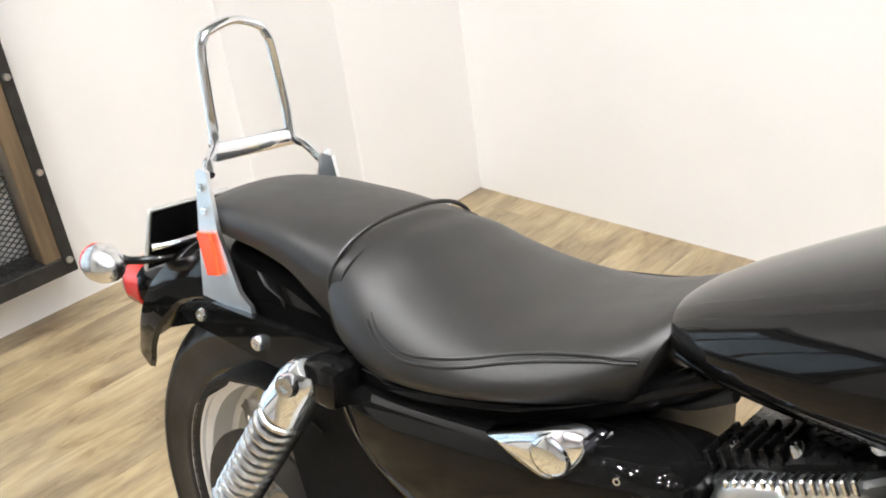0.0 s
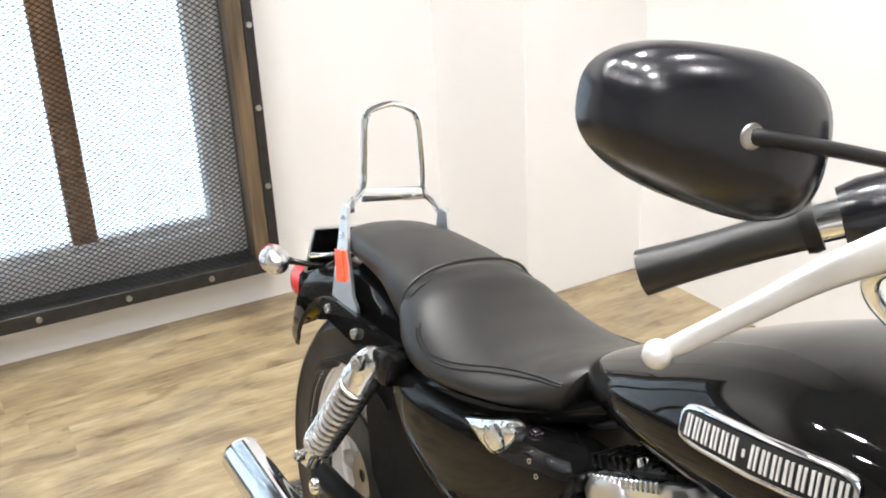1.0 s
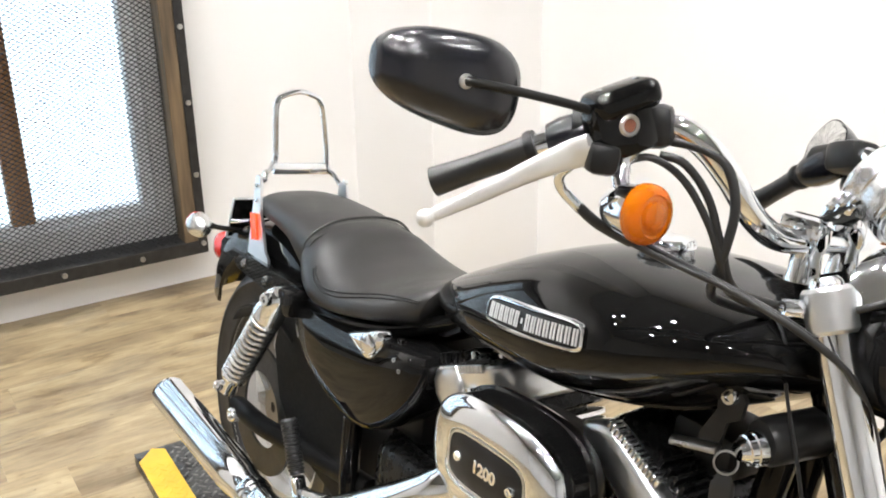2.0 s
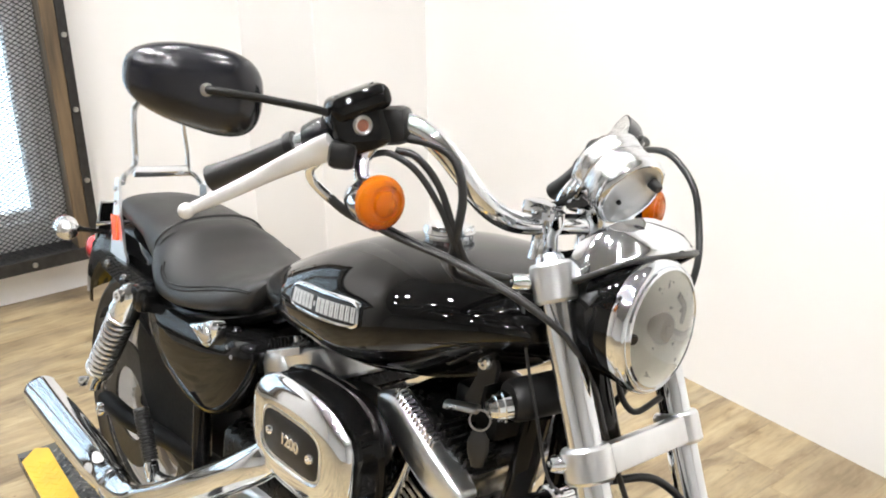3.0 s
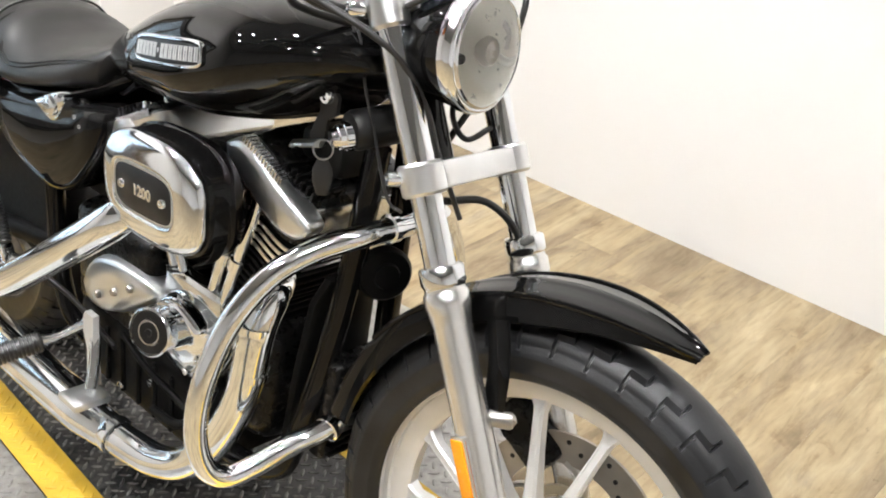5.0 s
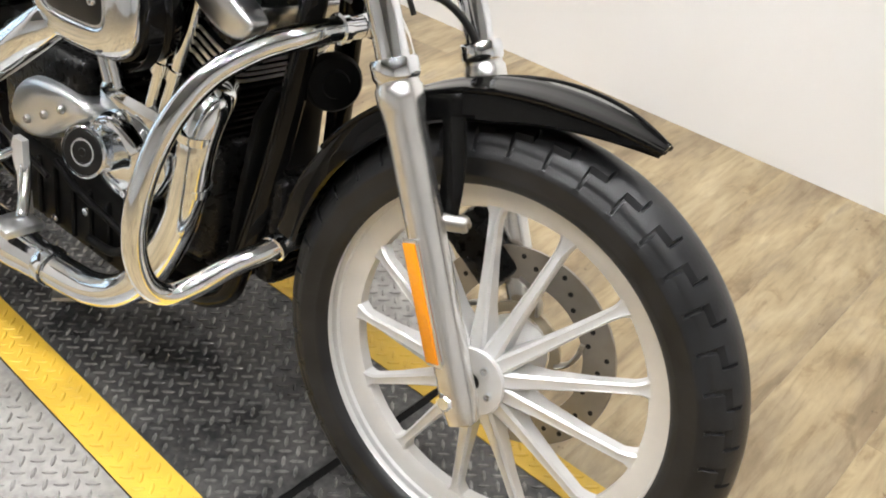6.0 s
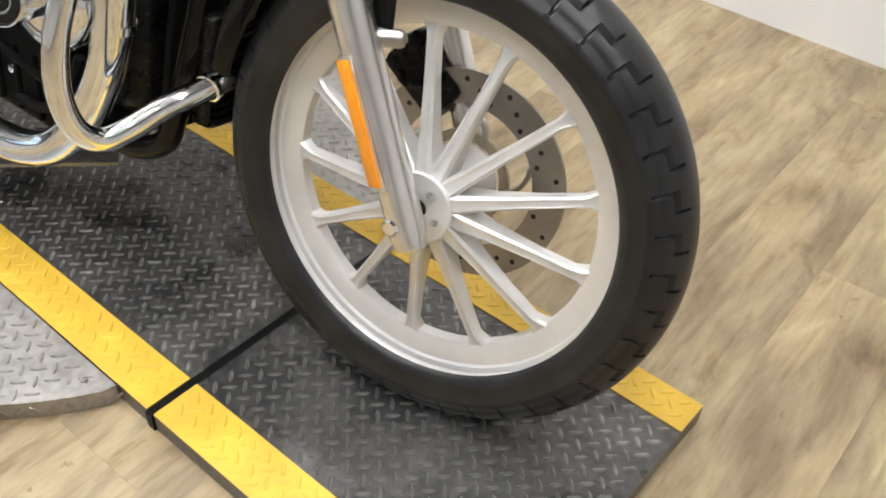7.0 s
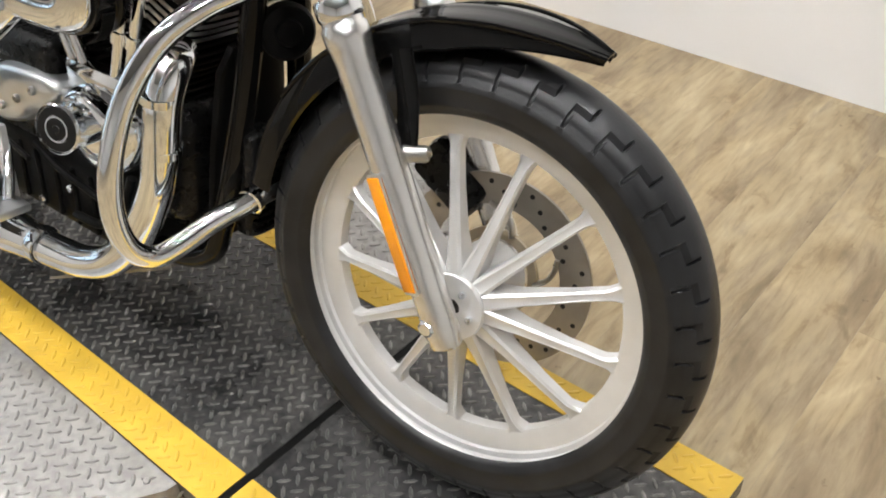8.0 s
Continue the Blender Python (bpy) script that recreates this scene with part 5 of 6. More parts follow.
# ---- frame, side cover ----
for s in (-1, 1):
    part("seat_rail", sweep_bm([(0.24, 0.115 * s, 0.655), (0.35, 0.118 * s, 0.668), (0.48, 0.10 * s, 0.695), (0.58, 0.075 * s, 0.735), (0.66, 0.05 * s, 0.775)], 0.0145, 14), BLACK, None, "black seat rail")
    part("lower_rail", sweep_bm([(0.42, 0.11 * s, 0.62), (0.42, 0.11 * s, 0.40), (0.46, 0.11 * s, 0.26), (0.60, 0.10 * s, 0.215), (0.95, 0.10 * s, 0.215), (1.08, 0.09 * s, 0.24), (1.12, 0.08 * s, 0.32), (1.16, 0.05 * s, 0.55), (1.185, 0.03 * s, 0.80)], 0.0185, 16), BLACK, None, "black frame cradle tube")
part("backbone", sweep_bm([(1.19, 0, 0.90), (1.0, 0, 0.86), (0.75, 0, 0.80), (0.62, 0, 0.77)], 0.024, 16), BLACK, None, "black frame backbone")
part("seat_tongue", sweep_bm([(0.545, -0.03, 0.72), (0.60, -0.055, 0.735), (0.645, -0.06, 0.76)], 0.02, 12, squash=0.35), SATIN)
part("bolt", bolt_bm((0.553, -0.118, 0.700), (0.1, -1, 0.1), 0.008, 0.006), CHROME, None, "chrome seat bolt")


def side_cover():
    g = new("oil_tank")
    g.parent = bike
    g["label"] = "gloss black side oil tank with a chrome trim"
    out = [(0.222, 0.655), (0.238, 0.610), (0.275, 0.572), (0.33, 0.546), (0.395, 0.528), (0.455, 0.521), (0.51, 0.527), (0.56, 0.552), (0.605, 0.593), (0.64, 0.640), (0.652, 0.685), (0.640, 0.706), (0.59, 0.705), (0.50, 0.690), (0.40, 0.676), (0.30, 0.664)]
    ring = [Vector((x, 0, z)) for x, z in out]
    ring = spline([*ring, ring[0]], 3)[:-1]
    ctr = sum(ring, Vector()) / len(ring)
    secs = []
    for y, k in ((-0.060, 0.97), (-0.125, 1.0), (-0.140, 0.975), (-0.149, 0.92), (-0.154, 0.80), (-0.157, 0.55), (-0.158, 0.25), (-0.158, 0.02)):
        secs.append([ctr + (p - ctr) * k + Vector((0, y, 0)) for p in ring])
    part("tank_body", loft_bm(secs), BLACK, g, smooth=60)
    tri = [(0.455, 0.687), (0.50, 0.705), (0.540, 0.721), (0.560, 0.720), (0.561, 0.702), (0.546, 0.680), (0.526, 0.666), (0.506, 0.668), (0.48, 0.676)]
    tri = spline([Vector((x, 0, z)) for x, z in tri] + [Vector((*tri[0][:1], 0, tri[0][1]))], 3)[:-1]
    mid = Vector((0.520, 0, 0.694))
    trim = [[mid + (p - mid) * k + Vector((0, y, 0)) for p in tri] for y, k in ((-0.142, 1.0), (-0.157, 1.0), (-0.1605, 0.96), (-0.1635, 0.86), (-0.1662, 0.68), (-0.1678, 0.45), (-0.1686, 0.22), (-0.1688, 0.03))]
    tr = part("trim", loft_bm(trim), CHROME, g, "chrome shield trim", smooth=30)
    cap = [[Vector((0.533 + r * math.cos(a), y, 0.697 + r * 0.92 * math.sin(a))) for a in [math.tau * k / 32 for k in range(32)]] for y, r in ((-0.160, 0.0195), (-0.1695, 0.0195), (-0.1710, 0.0180), (-0.1725, 0.0130), (-0.1733, 0.0065), (-0.1735, 0.0006))]
    part("round_cap", loft_bm(cap), CHROME, tr, "domed round chrome cap", smooth=50)
    for x, z in ((0.590, 0.690), (0.606, 0.678)):
        part("bolt", bolt_bm((x, -0.150, z), (0.2, -1, 0.1), 0.0042, 0.005), CHROME, g)


side_cover()
part("battery_box", box_bm((0.30, 0.20, 0.20), (0.42, 0.03, 0.60), 0.02), SATIN, None, "black battery box under the seat")


# ---- engine ----
def engine():
    g = new("engine")
    g.parent = bike
    g["label"] = "black and chrome air-cooled v-twin engine"
    part("crankcase", box_bm((0.40, 0.20, 0.23), (0.86, 0.0, 0.37), 0.05, segs=4), ENGINE, g, "black crankcase")
    part("gearbox", box_bm((0.30, 0.22, 0.22), (0.62, 0.0, 0.40), 0.05, segs=4), ENGINE, g)
    for sgn, x0 in ((1, 0.950), (-1, 0.828)):
        d = Vector((0.40 * sgn, 0, 0.9165))
        base = Vector((x0, 0, 0.475 if sgn > 0 else 0.462))
        m = lean_y(d)
        side = Vector((d.z, 0, -d.x))

        def at(a, b, h):
            return base + side * a + Vector((0, b, 0)) + d * h

        def block(name, dims, mat, parent, label="", smooth=35):
            """Stacked rounded sections: (half length, half width, height)."""
            return part(name, loft_bm([[at(a, b, h) for a, b in superellipse(hl, hw, 5, 44)] for hl, hw, h in dims]), mat, parent, label, smooth)
        for k in range(14):
            w, h = 0.079 + 0.003 * math.sin(k * 1.1), 0.014 + 0.0135 * k
            fin = block("cylinder_fin", ((w * 0.985, 0.0965, h - 0.0034), (w, 0.098, h - 0.0020), (w, 0.098, h + 0.0020), (w * 0.985, 0.0965, h + 0.0034)), FIN, g, smooth=30)
            if k > 9:
                part("fin_edge", loft_bm([[at(a, b, hh) for a, b in superellipse(w * q, 0.098 * q, 5, 44)] for hh, q in ((h - 0.0030, 0.99), (h - 0.0030, 1.008), (h + 0.0030, 1.008), (h + 0.0030, 0.99))], caps=False), ALU, fin, "machined fin edge", smooth=30)
        block("cylinder", ((0.062, 0.078, 0.0), (0.062, 0.078, 0.20)), ENGINE, g)
        block("cylinder_head", ((0.078, 0.098, 0.204), (0.082, 0.102, 0.208), (0.082, 0.104, 0.225), (0.078, 0.098, 0.230)), ENGINE, g)
        rb = block("rocker_box", ((0.080, 0.100, 0.228), (0.086, 0.108, 0.234), (0.087, 0.112, 0.250), (0.087, 0.117, 0.272), (0.086, 0.118, 0.280), (0.083, 0.114, 0.284)), SPUN if sgn > 0 else ALU, g, "bright rocker cover")
        block("rocker_lid", ((0.080, 0.100, 0.282), (0.080, 0.100, 0.292), (0.076, 0.094, 0.298), (0.070, 0.085, 0.300)), ENGINE, rb, "black rocker lid")
        for k in range(6):
            part("lid_rib", box_bm((0.005, 0.06, 0.016), at(sgn * (0.010 + 0.0125 * k), -0.072, 0.304 if sgn > 0 else 0.298), 0.001, m=lean_y(d), segs=1), ENGINE, rb, smooth=0)
        # row of bright teeth along the cover's edge, with a flat pad at its outer end
        for k in range(14):
            a = (-0.064 + 0.0070 * k) if sgn > 0 else (-0.050 + 0.0078 * k)
            part("cover_tooth", box_bm((0.0054, 0.018, 0.013), at(a, -0.113, 0.2825 if sgn < 0 else 0.298), 0.0016, m=lean_y(d), segs=1), SPUN, rb, smooth=20)
        if sgn > 0:
            plate = [(-0.099, 0.263), (-0.073, 0.291), (-0.03, 0.298), (0.03, 0.290), (0.07, 0.289), (0.103, 0.281), (0.103, 0.262), (0.09, 0.244), (0.065, 0.233), (0.03, 0.232), (-0.01, 0.236), (-0.05, 0.242), (-0.085, 0.248)]
            edge = spline([at(a, 0, h) for a, h in plate] + [at(*plate[0][:1], 0, plate[0][1])], 3)[:-1]
            mid = sum(edge, Vector()) / len(edge)
            part("rocker_end", loft_bm([[mid + (p - mid) * k + Vector((0, y, 0)) for p in edge] for y, k in ((-0.090, 0.97), (-0.110, 1.0), (-0.117, 0.98), (-0.1215, 0.92), (-0.1245, 0.80), (-0.127, 0.5), (-0.128, 0.05))]), ALU, rb, "polished end of the rocker cover", smooth=60)
            continue
        pad = [(0.004, 0.284), (0.030, 0.288), (0.060, 0.286), (0.072, 0.272), (0.072, 0.248), (0.060, 0.226), (0.038, 0.214), (0.018, 0.226), (0.004, 0.254)]
        pm = (0.040, 0.254)
        part("cover_pad", loft_bm([[at((pm[0] + (a - pm[0]) * k) * sgn, y, pm[1] + (h - pm[1]) * k) for a, h in pad] for y, k in ((-0.095, 1.0), (-0.114, 1.0), (-0.120, 0.95), (-0.123, 0.85), (-0.1245, 0.6), (-0.125, 0.1))]), ALU, rb, "pale rounded pad of the cover", smooth=60)
        for a, b in ((0.060, -0.085), (0.0, -0.090), (-0.055, -0.085)):
            part("bolt", bolt_bm(at(a, b, 0.298), d, 0.0070, 0.007), CHROME, rb)
    # pushrod tubes
    for x0, x1 in ((0.915, 1.005), (0.945, 1.045), (0.865, 0.775), (0.84, 0.735)):
        part("pushrod_tube", sweep_bm([(x0, -0.105, 0.46), (x1, -0.112, 0.70)], 0.0105, 14, n=1), CHROME, g, "chrome pushrod tube")
        part("pushrod_collar", lathe_bm([(0.0106, -0.012), (0.014, -0.010), (0.014, 0.010), (0.0106, 0.012)], (x0 + (x1 - x0) * 0.45, -0.108, 0.57), (x1 - x0, 0, 0.24), 16, closed=True), CHROME, g)
    # gear cover with round timer cover
    def cover(name, pts, y, mat, label):
        ring = spline([Vector((x, 0, z)) for x, z in pts] + [Vector((pts[0][0], 0, pts[0][1]))], 3)[:-1]
        cc = sum(ring, Vector()) / len(ring)
        return part(name, loft_bm([[cc + (p - cc) * k + Vector((0, y + dy, 0)) for p in ring] for dy, k in ((0.06, 1.0), (0.024, 1.0), (0.012, 0.97), (0.004, 0.90), (0.0005, 0.80), (0.0, 0.4), (0.0, 0.02))]), mat, g, label, smooth=40)
    sc = cover("sprocket_cover", [(0.575, 0.380), (0.60, 0.425), (0.65, 0.458), (0.72, 0.468), (0.80, 0.466), (0.828, 0.452), (0.790, 0.420), (0.719, 0.374), (0.644, 0.348), (0.590, 0.352)], -0.150, ALU, "pale polished sprocket cover")
    for x, z in ((0.650, 0.385), (0.704, 0.412), (0.757, 0.440)):
        part("bolt", bolt_bm((x, -0.151, z), (0, -1, 0), 0.0075, 0.006), STEEL, sc)
    gc = cover("gear_cover", [(0.815, 0.45), (0.86, 0.472), (0.91, 0.465), (0.955, 0.450), (0.985, 0.462), (1.012, 0.458), (1.015, 0.425), (0.985, 0.375), (0.94, 0.345), (0.88, 0.340), (0.83, 0.36), (0.812, 0.40)], -0.148, CHROME, "polished gear cover")
    for x, z in ((0.90, 0.448), (0.985, 0.435), (0.925, 0.365), (0.955, 0.40)):
        part("bolt", bolt_bm((x, -0.149, z), (0, -1, 0), 0.007, 0.006), CHROME, gc)
    part("sump", box_bm((0.44, 0.27, 0.165), (0.755, 0.0, 0.265), 0.03, segs=3), FIN, g, "black lower crankcase")
    for pts, r in (([(0.985, -0.140, 0.36), (0.96, -0.150, 0.30), (0.90, -0.152, 0.25), (0.82, -0.148, 0.235)], 0.008), ([(0.72, -0.145, 0.335), (0.80, -0.152, 0.315), (0.88, -0.150, 0.30), (0.95, -0.142, 0.275)], 0.006)):
        part("oil_line", sweep_bm(pts, r, 10), FIN, g, "black oil line")
    for x, z in ((0.93, 0.225), (0.70, 0.22), (0.80, 0.275), (0.955, 0.31)):
        part("bolt", bolt_bm((x, -0.136, z), (0, -1, 0), 0.008, 0.008), CHROME, g, "chrome case bolt")
    for k in range(7):
        part("case_rib", box_bm((0.009, 0.012, 0.11), (0.60 + 0.052 * k, -0.136, 0.262), 0.003, segs=1), FIN, g, smooth=20)
    part("gearbox_side", box_bm((0.26, 0.06, 0.20), (0.66, -0.10, 0.42), 0.02, segs=3), ENGINE, g)
    tp, ta = Vector((0.856, -0.150, 0.412)), Vector((0.30, -0.93, 0.16)).normalized()
    tc = part("timer_cover", lathe_bm([(0.038, -0.04), (0.038, 0.026), (0.0405, 0.029), (0.0405, 0.034), (0.0380, 0.036), (0.0365, 0.033), (0.0, 0.033)], tp, ta, 36), CHROME, g, "round chrome timer cover")
    tf = tp + ta * 0.0335
    part("emblem", lathe_bm([(0.0360, 0.0), (0.0345, 0.0015), (0.0225, 0.0015), (0.022, 0.0)], tf, ta, 36), SATIN, tc, "dark ring on the timer cover")
    part("emblem_ring", lathe_bm([(0.0215, 0.0), (0.021, 0.002), (0.0185, 0.002), (0.018, 0.0)], tf, ta, 32), CHROME, tc)
    part("emblem_centre", lathe_bm([(0.0175, 0.0), (0.017, 0.0018), (0.007, 0.0018), (0.006, 0.003), (0.0, 0.003)], tf, ta, 28), SATIN, tc)
    # oil filter, regulator and loose hardware
    part("oil_filter", lathe_bm([(0, 0.085), (0.03, 0.085), (0.036, 0.078), (0.037, 0.0), (0, 0)], (1.02, -0.02, 0.36), (0.9, 0, 0.1), 28), BLACK, g, "black oil filter")
    reg = loft_bm([[Vector((x + dx, y, z)) for dx, y in superellipse(0.020, w, 5, 28)] for x, w, z in ((1.142, 0.060, 0.290), (1.146, 0.068, 0.296), (1.168, 0.068, 0.462), (1.170, 0.060, 0.468))])
    rp = part("regulator", reg, ENGINE, g, "finned black regulator")
    for k in range(11):
        z = 0.305 + 0.0145 * k
        part("regulator_fin", box_bm((0.016, 0.122, 0.0045), (1.166 + 0.135 * (z - 0.30), 0.0, z), 0.001, segs=1), FIN, rp, smooth=0)
    hn = part("horn", lathe_bm([(0, 0.0), (0.034, 0.0), (0.040, 0.004), (0.041, 0.014), (0.036, 0.022), (0.020, 0.024), (0.018, 0.030), (0, 0.030)], (1.185, 0.0, 0.610), (0.85, -0.45, 0.1), 32), FIN, g, "round black horn")
    part("horn_stem", sweep_bm([(1.185, 0.0, 0.610), (1.165, 0.01, 0.60), (1.140, 0.01, 0.60)], 0.010, 10), FIN, hn)
    part("front_shroud", loft_bm([[Vector((x + dx, y, z)) for dx, y in superellipse(0.012, w, 4, 24)] for x, w, z in ((1.075, 0.075, 0.26), (1.095, 0.072, 0.42), (1.110, 0.062, 0.54), (1.122, 0.045, 0.58))]), FIN, g, "dull black front shroud of the engine")
    part("tappet_block", box_bm((0.16, 0.07, 0.06), (0.885, -0.085, 0.475), 0.012), CHROME, g)
    part("intake", sweep_bm([(0.79, -0.01, 0.66), (0.885, -0.05, 0.665), (0.98, -0.01, 0.66)], 0.026, 16), ALU, g)


engine()


def air_cleaner():
    g = new("air_cleaner")
    g.parent = bike
    g["label"] = "oval chrome air cleaner cover with a dark insert"
    c, tilt = Vector((0.904, 0, 0.673)), radians(2.5)
    ct, st = math.cos(tilt), math.sin(tilt)

    def ring(a, b, e, y, n=64, cx=0.0, cz=0.0):
        return [Vector((c.x + cx + p * ct - q * st, y, c.z + cz + p * st + q * ct)) for p, q in superellipse(a, b * (0.89 if b > 0.05 else 1.0), e, n)]
    part("backplate", loft_bm([ring(0.131 * k, 0.097 * k, 2.9, y, cx=0.006, cz=-0.001) for y, k in ((-0.136, 0.93), (-0.140, 1.01), (-0.148, 1.035), (-0.155, 1.035), (-0.158, 1.0), (-0.162, 0.985), (-0.184, 0.985), (-0.190, 0.97), (-0.192, 0.90))]), BLACK, g, "gloss black backplate", smooth=45)
    part("neck", loft_bm([ring(0.085, 0.060, 2.6, -0.07), ring(0.100, 0.072, 2.8, -0.115), ring(0.104, 0.076, 2.9, -0.138)]), FIN, g, "dull black air duct", smooth=45)
    for k in range(9):
        a = radians(-58 + 5.0 * k)
        p, q = 0.1295 * math.copysign(abs(math.cos(a)) ** (2 / 2.9), math.cos(a)), 0.0955 * math.copysign(abs(math.sin(a)) ** (2 / 2.9), math.sin(a))
        part("filter_rib", box_bm((0.0030, 0.020, 0.012), (c.x + 0.006 + p, -0.173, c.z + q), 0.001, m=Matrix.Rotation(-a, 4, "Y"), segs=1), FIN, g, smooth=0)
    cover = [ring(a, b, e, -0.2160 + (y + 0.2160) * 0.46) for a, b, e, y in ((0.124, 0.089, 2.9, -0.160), (0.128, 0.092, 2.9, -0.163), (0.129, 0.093, 2.9, -0.172), (0.127, 0.091, 2.9, -0.184), (0.121, 0.086, 2.9, -0.197), (0.111, 0.076, 2.9, -0.207), (0.097, 0.064, 3.0, -0.213), (0.088, 0.052, 3.2, -0.2155), (0.082, 0.0425, 3.6, -0.2160), (0.080, 0.0405, 3.8, -0.2140), (0.079, 0.0395, 3.8, -0.2030), (0.02, 0.01, 3.8, -0.2020))]
    cv = part("cover", loft_bm(cover), CHROME, g, "polished chrome cover", smooth=60)
    ins = part("insert", loft_bm([ring(0.0755, 0.036, 4.2, -0.2092), ring(0.0755, 0.036, 4.2, -0.2128), ring(0.074, 0.0345, 4.2, -0.2138), ring(0.02, 0.01, 4.2, -0.2138)]), SATIN, cv, "dark oval insert plate", smooth=40)
    part("insert_rim", loft_bm([ring(0.0770, 0.0375, 4.2, -0.2110), ring(0.0770, 0.0375, 4.2, -0.2145), ring(0.0745, 0.035, 4.2, -0.2145), ring(0.0745, 0.035, 4.2, -0.2130)], caps=False), ALU, cv)
    for s in (-1, 1):
        part("screw", bolt_bm((c.x + 0.0535 * s, -0.2155, c.z + 0.002 * s), (0, -1, 0), 0.0072, 0.004), CHROME, cv, "bright insert screw")
    cu = bpy.data.curves.new("number", "FONT")
    cu.body, cu.size, cu.extrude, cu.bevel_depth, cu.align_x, cu.align_y = "1200", 0.025, 0.0012, 0.0005, "CENTER", "CENTER"
    cu.offset = 0.0007
    tmp = bpy.data.objects.new("tmp", cu)
    me = bpy.data.meshes.new_from_object(tmp)
    bpy.data.objects.remove(tmp)
    me.materials.clear()
    me.materials.append(CHROME)
    me.transform(Matrix.Translation((c.x, -0.2145, c.z)) @ Matrix.Rotation(-tilt, 4, "Y") @ Matrix.Rotation(radians(90), 4, "X") @ Matrix.Diagonal((0.95, 0.9, 1, 1)))
    num = new("number", me)
    num.parent = cv
    num["label"] = "raised chrome number 1200"


air_cleaner()


# ---- ignition, coil, horn side ----
def ignition():
    g = new("ignition_switch")
    g.parent = bike
    g["label"] = "black ignition housing with a chrome key barrel"
    part("housing", lathe_bm([(0, -0.05), (0.023, -0.05), (0.0265, -0.045), (0.0265, 0.03), (0.0235, 0.036), (0, 0.036)], (1.205, -0.060, 0.838), (-0.25, -0.95, -0.1), 28), SATIN, g)
    part("barrel", lathe_bm([(0, 0.026), (0.010, 0.026), (0.0125, 0.022), (0.014, 0.018), (0.0165, 0.017), (0.0175, 0.010), (0.0195, 0.009), (0.020, 0.0), (0, 0)], (1.195, -0.094, 0.828), (-0.35, -0.92, -0.15), 24), CHROME, g, "chrome key barrel")
    part("key_ring", lathe_bm([(0.0115, -0.0012), (0.0135, -0.0012), (0.0135, 0.0012), (0.0115, 0.0012)], (1.178, -0.122, 0.808), (0.6, -0.7, 0.2), 24, closed=True), STEEL, g)
    part("key_fob", sweep_bm([(1.178, -0.122, 0.797), (1.180, -0.122, 0.775), (1.182, -0.122, 0.748)], [0.006, 0.013, 0.013, 0.007], 12, squash=0.35), HOSE, g, "black key fob")
    out = [(1.137, -0.088, 0.905), (1.150, -0.088, 0.890), (1.168, -0.088, 0.868), (1.166, -0.088, 0.845), (1.150, -0.088, 0.835), (1.145, -0.088, 0.80), (1.122, -0.088, 0.785), (1.118, -0.088, 0.81), (1.135, -0.088, 0.845), (1.132, -0.088, 0.87)]
    br = part("tank_bracket", plate_bm(out, (0, -1, 0), 0.006), SATIN, None, "black tank mounting bracket", smooth=30)
    part("bolt", bolt_bm((1.150, -0.096, 0.867), (0, -1, 0), 0.0105, 0.006), CHROME, br, "chrome bolt")
    part("coil", box_bm((0.09, 0.10, 0.06), (1.09, 0.0, 0.765), 0.012), SATIN, None, "black ignition coil")
    part("choke_lever", sweep_bm([(1.085, -0.096, 0.785), (1.12, -0.098, 0.796), (1.15, -0.100, 0.805)], 0.007, 10, squash=0.5), STEEL, None)


ignition()


